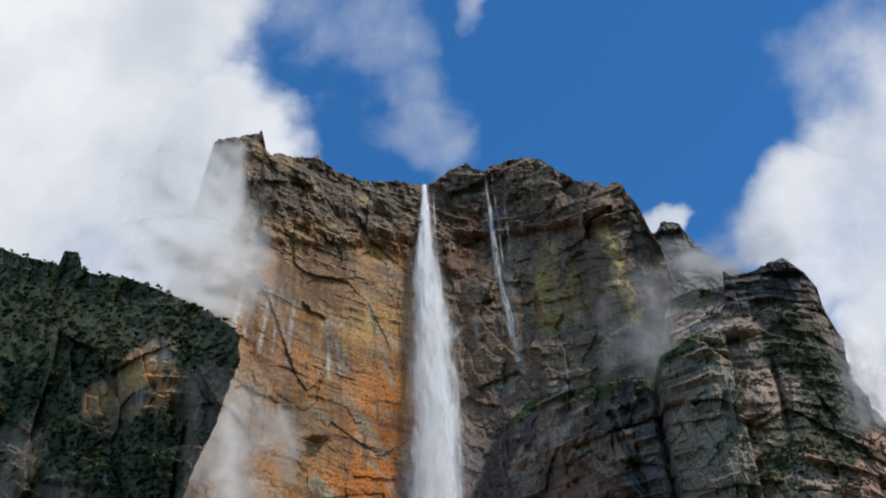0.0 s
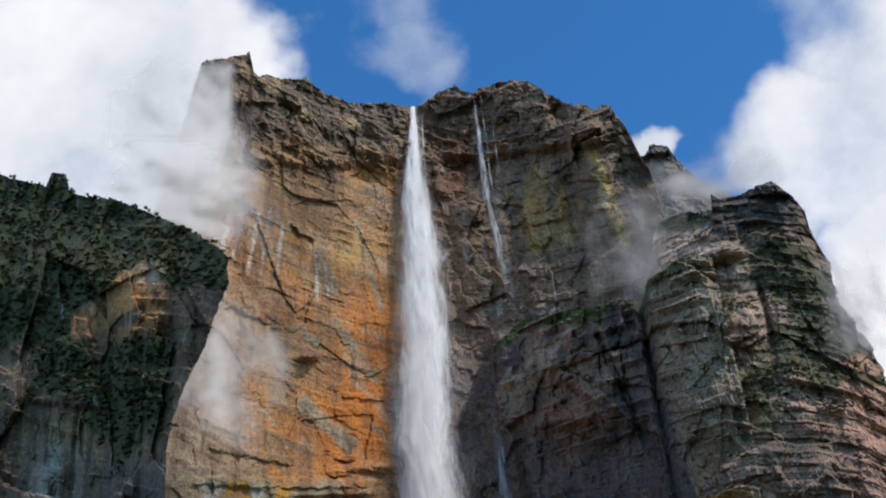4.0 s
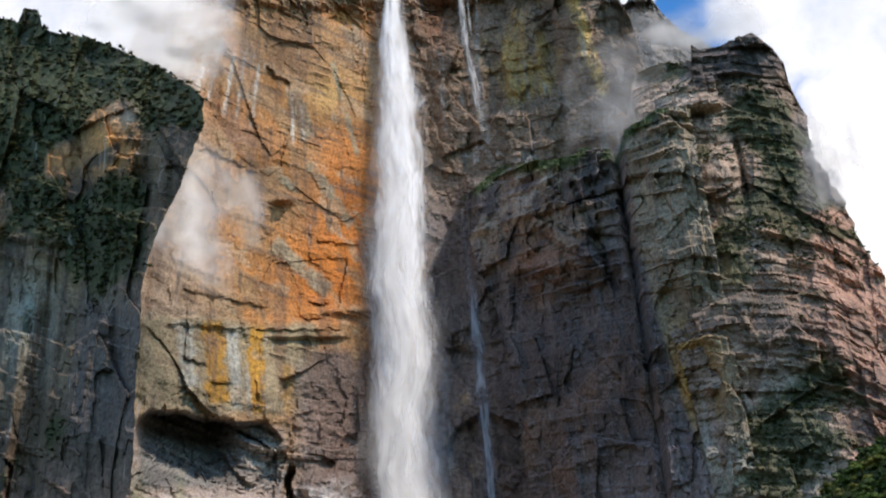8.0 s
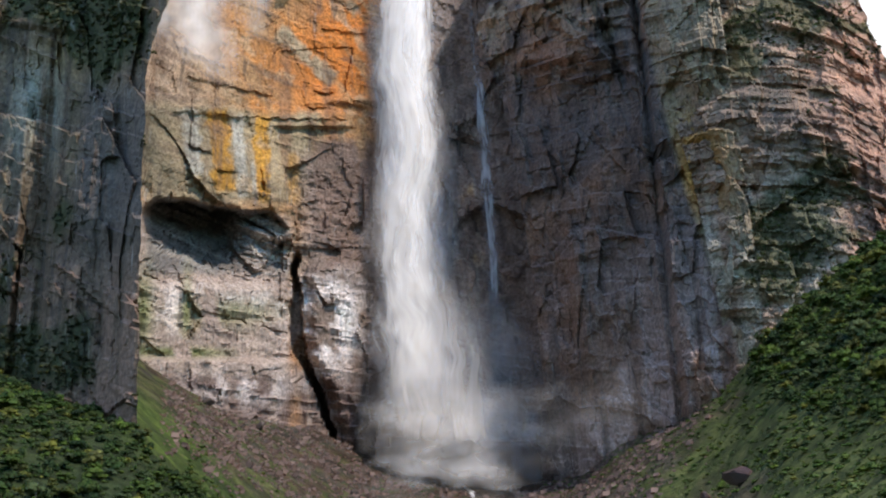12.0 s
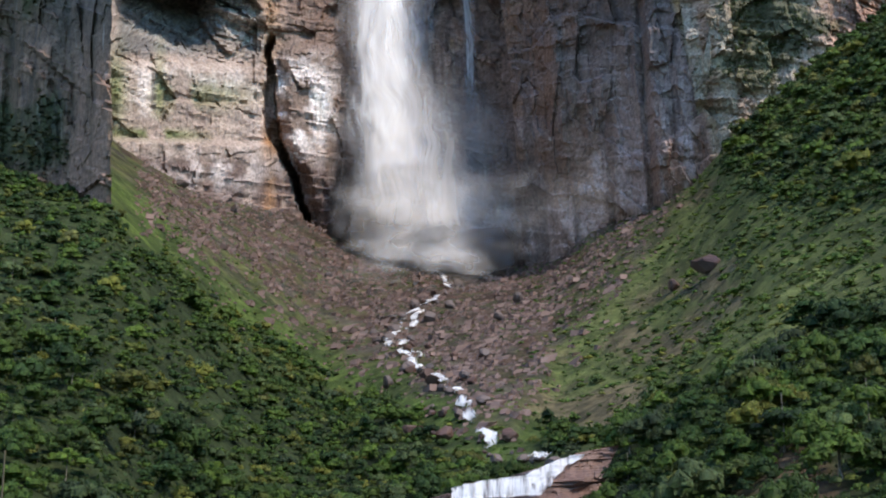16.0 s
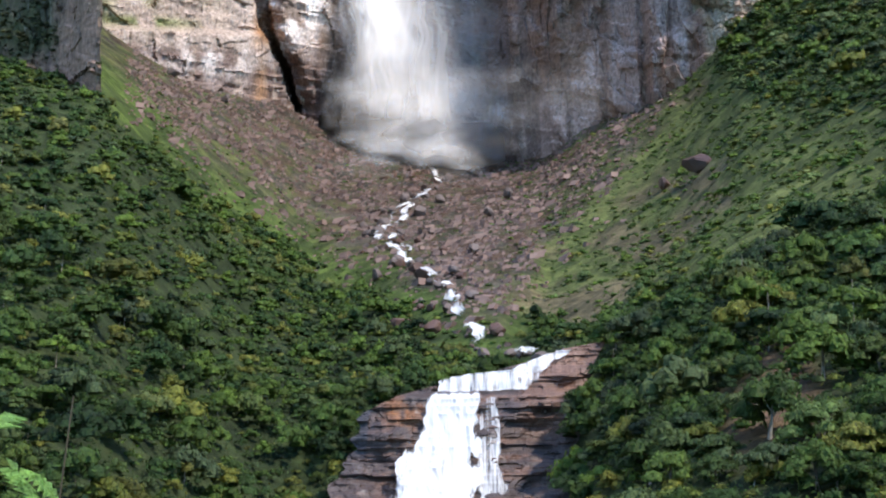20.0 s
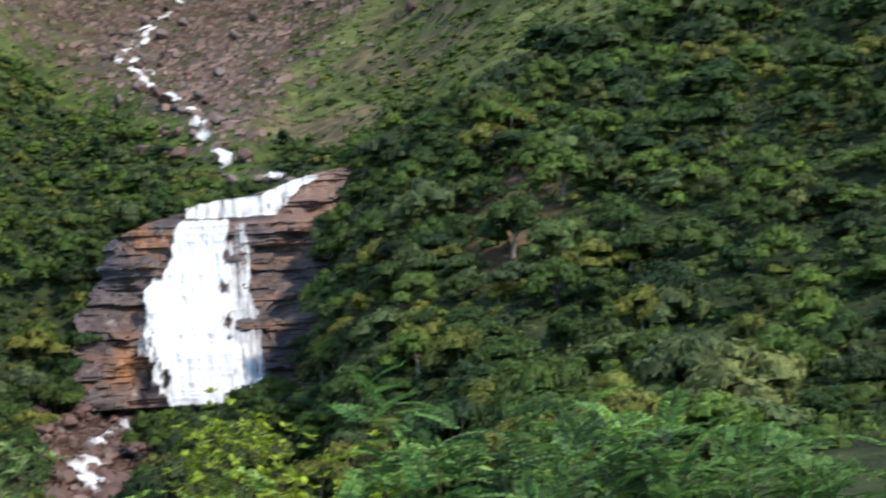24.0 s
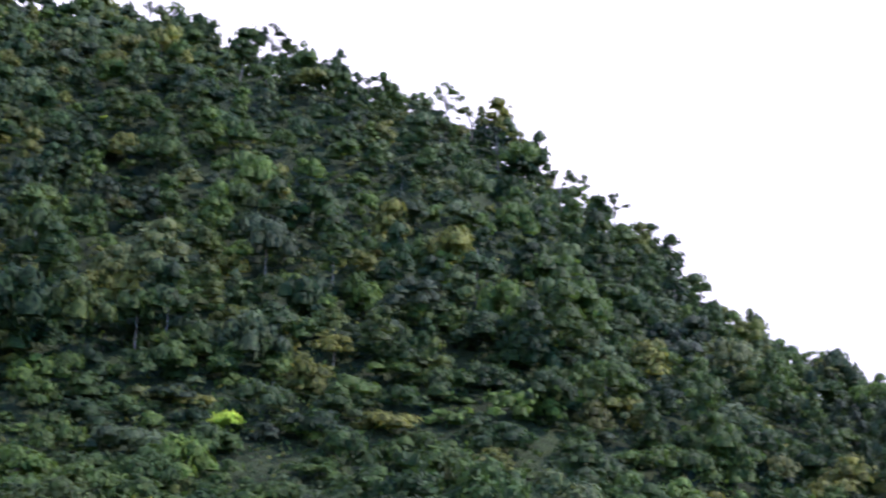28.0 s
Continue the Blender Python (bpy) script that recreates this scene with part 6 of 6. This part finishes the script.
def edge_trees(spots, group, label, seed):
    kits = [tree_kit(k, group, label) for k in range(3)]
    g = np.random.default_rng(seed)
    for n, (a, r, s) in enumerate(spots):
        place = Matrix.Translation(polar(np.array(a), np.array(float(r)), land(a, r) - 0.3).tolist()) @ pose(0, 0, 0, 0, 0, g.uniform(0, 360))
        t = copy_thing(kits[n % 3], place) if n >= 3 else kits[n]
        t.matrix_basis = place
        t.scale = (s, s, s * 1.15)


edge_trees(((-4.0, 322, 1.5), (-3.75, 331, 1.6), (-3.3, 339, 1.7), (-3.05, 346, 1.6), (-2.6, 353, 1.6), (-2.15, 359, 1.5), (-1.7, 365, 1.4), (-1.2, 371, 1.3), (-0.5, 376, 1.1), (0.3, 379, 1.0),
            (6.9, 330, 1.5), (6.6, 318, 1.5), (7.3, 343, 1.5), (7.9, 356, 1.4), (5.6, 300, 1.3), (4.6, 292, 1.2), (3.4, 286, 1.1)),
           "trees along the lower cascade", "green tree leaning over the rocks of the lower cascade", 91)

def open_tree_kit(k, group, label):
    """A tall ridge tree: bare leaning trunk, spreading limbs, thin layered crown."""
    root = tagged(new("tree"), label, "tree", group)
    g = random.Random(400 + k)
    h = 4.6 + 0.8 * k
    tv, tf, tip = trunk_arrays(h, 0.17, (0.5 - 0.5 * k, 0.3), 410 + k, 6, 6)
    trunk = link_mesh("trunk", tv, tf, BARK, root, True)
    boughs = []
    for j in range(9):
        lean = Vector((g.uniform(-2.4, 2.4), g.uniform(-2.4, 2.4), 0))
        lv, lf, end = trunk_arrays(g.uniform(1.4, 3.0), 0.07, lean[:2], 420 + j + 9 * k, 4, 4)
        base = np.array((tip[0] * 0.8, tip[1] * 0.8, h * g.uniform(0.62, 0.9)))
        link_mesh("limb", lv + base, lf, BARK, trunk, True)
        boughs.append((base + lv[-4:].mean(0), g.uniform(0.8, 1.5)))
    V, F, n = [], [], 0
    for j, (c, s) in enumerate(boughs):
        cv, cf = crown_shape(120, 440 + j + 9 * k, 6, 0.8, 0.17)
        V.append(cv * s + c - np.array((0, 0, 0.7 * s)))
        F.append(cf + n)
        n += len(cv)
    link_mesh("crown", np.concatenate(V), np.concatenate(F), CROWN, root)
    return root


kits = [open_tree_kit(k, "open-crowned trees along the ridge", "tall tree with a thin open crown against the sky") for k in range(3)]
g = np.random.default_rng(95)
reach_r = np.linspace(250, 560, 80)
for n in range(30):
    a = 41.5 + 1.22 * n + g.uniform(-0.5, 0.5)
    r = float(reach_r[np.argmax(land(a + 0 * reach_r, reach_r) / reach_r)]) + g.uniform(-14, 4)
    place = Matrix.Translation(polar(np.array(a), np.array(r), land(a, r) - 0.3).tolist()) @ pose(0, 0, 0, g.uniform(-6, 6), g.uniform(-6, 6), g.uniform(0, 360))
    t = copy_thing(kits[n % 3], place) if n >= 3 else kits[n]
    s = g.uniform(1.1, 1.8)
    t.matrix_basis = place
    t.scale = (s, s, s * g.uniform(0.95, 1.3))

# low shrubs: meadow edge, scree, cliff ledges
LEDGE_CROWNS = [full_crown(2, 16, 0.34, 990 + k, "dome", 4) for k in range(6)]


def shrubs(name, a, r, z, size, mat, seed, label, tall=0.9, shapes=LOW_CROWNS):
    scatter(name, shapes, polar(a, r, z - 0.1 * size), size, np.full(len(a), tall), mat, seed, label, "shrubs")


a, r, z, e = tree_spots(330, 1040, -16, 29, 5.2, 61)
g = np.random.default_rng(62)
gl = grass_line(a) + 0.7 * fbm(r * np.sin(np.radians(a)) / 45, r * np.cos(np.radians(a)) / 45, 31, 4)
want = smooth(e, gl - 3.0, gl - 1.6) * (1 - smooth(e, gl - 0.4, gl + 1.2)) * 0.6 + 0.10 * (e > gl) + 0.4 * smooth(a, 6, 11) * (e > gl - 1) + 0.5 * ((e > forest_line(a) - 0.5) & (a > 4.2) & (a < 9)) + 0.85 * (low_zone(a, e) & (a > 8.5))
k = (g.random(len(a)) < want) & (r < np.where(a < -10, left_reach(a), main_reach(a)) - 12)
shrubs("meadow_shrubs", a[k], r[k], z[k], 0.8 + 2.8 * g.random(k.sum()) ** 2, MEADOW_LEAF, 63, "low bright green shrubs on the grassy slope", 0.7)


def ledge_plants(data, green, count, lo, hi, mat, seed, label):
    a, e, r, z = data
    g = np.random.default_rng(seed)
    n = a.size
    pickd = g.integers(0, n, count)
    a, e, r, z = a.ravel()[pickd], e.ravel()[pickd], r.ravel()[pickd], z.ravel()[pickd]
    w = green(a, e, np.radians(a) * r, z)
    k = g.random(count) < smooth(w, 0.3, 0.8)
    a, r, z = a[k], r[k], z[k]
    shrubs("ledge_shrubs", a, r - 0.4, z, g.uniform(lo, hi, len(a)), mat, seed, label, 0.85, LEDGE_CROWNS)


ledge_plants(LEFT, lambda a, e, x, z: left_green(a, e, np.radians(a) * left_reach(a), z) * (a > -27), 9000, 0.9, 2.6, SHADED_LEAF, 71, "shrubs coloured dark for shade, clinging to the left buttress")
ledge_plants(RIGHT, lambda a, e, x, z: right_green(a, e, np.radians(a) * right_reach(a), z) * (e > 19), 7000, 0.9, 2.4, LEDGE_LEAF, 72, "green shrubs on the ledges of the pale buttress")
ledge_plants(SPUR, lambda a, e, x, z: smooth(e, spur_top(a) - 0.8, spur_top(a) - 0.1) * (a < 10.4) + 0.9 * spot(a, e, 9.5, 36.4, 1.0, 0.5), 6000, 1.0, 2.2, MEADOW_LEAF, 73, "grass tufts and shrubs on the spur's top")


# ---- plants close to the lookout ----
def leaflet_array(p, d, n, length, wide):
    """One pointed leaf folded along its midrib: two quads sharing the rib."""
    d = d / np.linalg.norm(d)
    b = np.cross(n, d)
    b /= np.linalg.norm(b) + 1e-9
    mid = p + d * length * 0.5
    tip = p + d * length - n * length * 0.12
    return np.array([p, mid + b * wide + n * wide * 0.35, tip, mid - b * wide + n * wide * 0.35])


def near_shrub(name, foot, height, spread, stems, leaves, kind, mat, seed, label):
    """A shrub with curving stems; kind 'feather' has long paired leaflets, 'round' has single broad leaves."""
    g = np.random.default_rng(seed)
    root = tagged(new(name), label, "shrub", "shrubs below the lookout")
    root.location = foot
    SV, SF, LV, base = [], [], [], 0
    for k in range(stems):
        lean = g.normal(0, spread, 2)
        h = height * g.uniform(0.6, 1.0)
        sv, sf, tip = trunk_arrays(h, 0.014, lean, seed * 10 + k, 5, 6)
        SV.append(sv)
        SF.append(sf + base)
        base += len(sv)
        axis = sv.reshape(6, 5, 3).mean(1)
        for j in range(leaves):
            f = g.uniform(0.25, 1.0) ** 0.7 * 5
            i = min(int(f), 4)
            p = axis[i] + (axis[i + 1] - axis[i]) * (f - i)
            out = np.array([g.normal(), g.normal(), g.uniform(0.0, 0.9)])
            out /= np.linalg.norm(out)
            n = np.array((0, 0, 1.0)) - out * out[2]
            n /= np.linalg.norm(n)
            if kind == "feather":
                side = np.cross(n, out)
                L = g.uniform(0.55, 0.9)
                for q in range(8):
                    s = (q + 1) / 8
                    pp = p + out * L * s - np.array((0, 0, 0.28 * s * s * L))
                    w = 0.30 * L * (1 - 0.55 * abs(s - 0.45))
                    for sg in (-1, 1):
                        LV.append(leaflet_array(pp, out * 0.65 + side * sg, n, w, w * 0.24))
                LV.append(leaflet_array(p + out * L - np.array((0, 0, 0.28 * L)), out, n, 0.2, 0.035))
            else:
                # a twig that ends in a rosette
                if j % 7 == 0:
                    hub, axis_up = p + out * g.uniform(0.15, 0.6), out * 0.5 + np.array((0, 0, 0.8))
                    axis_up /= np.linalg.norm(axis_up)
                    tw, tf, _ = trunk_arrays(float(np.linalg.norm(hub - p)), 0.007, (0, 0), seed * 7 + j, 3, 2)
                    turned = np.array(Vector((0, 0, 1)).rotation_difference(Vector((hub - p).tolist())).to_matrix())
                    SV.append(tw @ turned.T + p)
                    SF.append(np.concatenate([tf, tf[:0]]) + base)
                    base += len(tw)
                side = np.cross(axis_up, g.normal(0, 1, 3))
                side /= np.linalg.norm(side)
                way_out = side + axis_up * g.uniform(0.1, 0.9)
                LV.append(leaflet_array(hub, way_out, axis_up, g.uniform(0.13, 0.24), g.uniform(0.035, 0.055)))
    link_mesh("stem", np.concatenate(SV), np.concatenate(SF), STEM, root, True)
    L = np.concatenate(LV)
    link_mesh("foliage", L, np.arange(len(L)).reshape(-1, 4), mat, root, attrs=(("tone", "FLOAT", np.full(len(L), (seed * 0.37) % 1)),))
    return root


def near_foot(a, r):
    return Vector(polar(np.array(float(a)), np.array(float(r)), land(a, r)).tolist())


def by_top(name, a, r, e, spread, stems, leaves, kind, mat, seed, label):
    """A shrub whose tips reach the height angle e."""
    foot = near_foot(a, r)
    near_shrub(name, foot, max(1.5, r * tan(radians(e)) - foot.z), spread, stems, leaves, kind, mat, seed, label)


for i, (aa, rr, e) in enumerate(((10.6, 19, -0.6), (13.2, 20, -1.6), (15.5, 18, -1.8), (19.0, 19, -0.4), (17.3, 21, -2.2), (21.5, 18, -1.6), (8.6, 22, -3.4), (23.5, 20, -2.6), (12.0, 17, -3.2), (26.5, 21, -3.2))):
    by_top("shrub", aa, rr, e, 0.8, 13, 20, "feather", NEAR_LEAF, 200 + i, "glossy green shrub with feathery paired leaflets")
for i, (aa, rr, e) in enumerate(((4.0, 26, -1.5), (7.0, 27, -2.8), (2.0, 24, -4.0))):
    by_top("shrub", aa, rr, e, 0.9, 26, 168, "round", LIME_LEAF if i < 2 else NEAR_LEAF, 220 + i, "lime-green leafy shrub top in the valley" if i < 2 else "green leafy shrub below the lookout")
for i, (aa, rr, e) in enumerate(((-11.5, 20, 1.6), (-9.3, 21, 0.6), (-13.5, 19, 1.2), (-7.6, 24, -0.8), (-10.5, 17, -1.5))):
    by_top("bush", aa, rr, e, 1.0, 22, 140, "round", BUSH_LEAF, 240 + i, "olive-green bush with small broad leaves on bare twigs")
by_top("fern", -15.5, 9, 8.6, 0.6, 5, 8, "feather", NEAR_LEAF, 260, "bright green fern fronds beside the lookout")

def special_tree(a, r, s, mat, k, label, tall=1.0):
    root = tree_kit(k, "single trees that stand out", label)
    root.location = Vector(polar(np.array(float(a)), np.array(float(r)), land(a, r)).tolist())
    root.scale = (s, s, s * tall)
    for o in root.children:
        if o.name.startswith("crown"):
            o.data = o.data.copy()
            o.data.materials[0] = mat


special_tree(50.3, 186, 0.7, LIME_LEAF, 0, "small tree with vivid lime-green leaves", 1.1)
special_tree(45.2, 330, 0.8, LIME_LEAF, 1, "tree crown with yellow-green new leaves", 0.8)
special_tree(75.0, 260, 1.1, BUSH_LEAF, 2, "tree with a rusty olive crown", 0.8)
special_tree(2.15, 296, 0.8, NEAR_LEAF, 3, "slender bright green tree before the white cascade", 1.5)
special_tree(3.0, 290, 0.9, NEAR_LEAF, 4, "bright green bushy tree below the cascade", 0.9)
special_tree(22.0, 120, 1.2, MEADOW_LEAF, 5, "broad pale green tree on the slope", 0.9)
special_tree(11.0, 215, 1.0, MEADOW_LEAF, 1, "pale olive tree crown on the slope", 0.9)

# ---- bare dead trees on the slope ----
def dead_tree(a, r, e0, e1, w, forks, seed, label):
    foot = polar(np.array(float(a)), np.array(float(r)), np.array(r * tan(radians(e0))))
    root = tagged(new("dead_tree"), label, "dead tree", "bare dead trees")
    root.location = Vector(foot.tolist())
    h = r * (tan(radians(e1)) - tan(radians(e0)))
    tv, tf, tip = trunk_arrays(h, w, (-0.06 * h if forks else 0.01 * h, 0), seed, 6, 9)
    link_mesh("trunk", tv, tf, DEAD_BARK, root, True)
    axis = tv.reshape(9, 6, 3).mean(1)
    g = random.Random(seed)
    for j in range(forks):
        lv, lf, _ = trunk_arrays(h * 0.32, w * 0.55, (h * g.uniform(0.05, 0.12) * (1 if j % 2 else -1), 0), seed + j + 1, 5, 5)
        ob = link_mesh("limb", lv + axis[5 + j % 3], lf, DEAD_BARK, root, True)


dead_tree(37.35, 112, -3.8, 2.9, 0.15, 3, 301, "bleached forked dead tree standing in the forest")
dead_tree(37.5, 150, 0.5, 8.3, 0.12, 0, 302, "tall bare dead trunk with a broken top")
dead_tree(36.95, 145, 0.0, 5.9, 0.10, 0, 303, "bare dead trunk with a broken top")
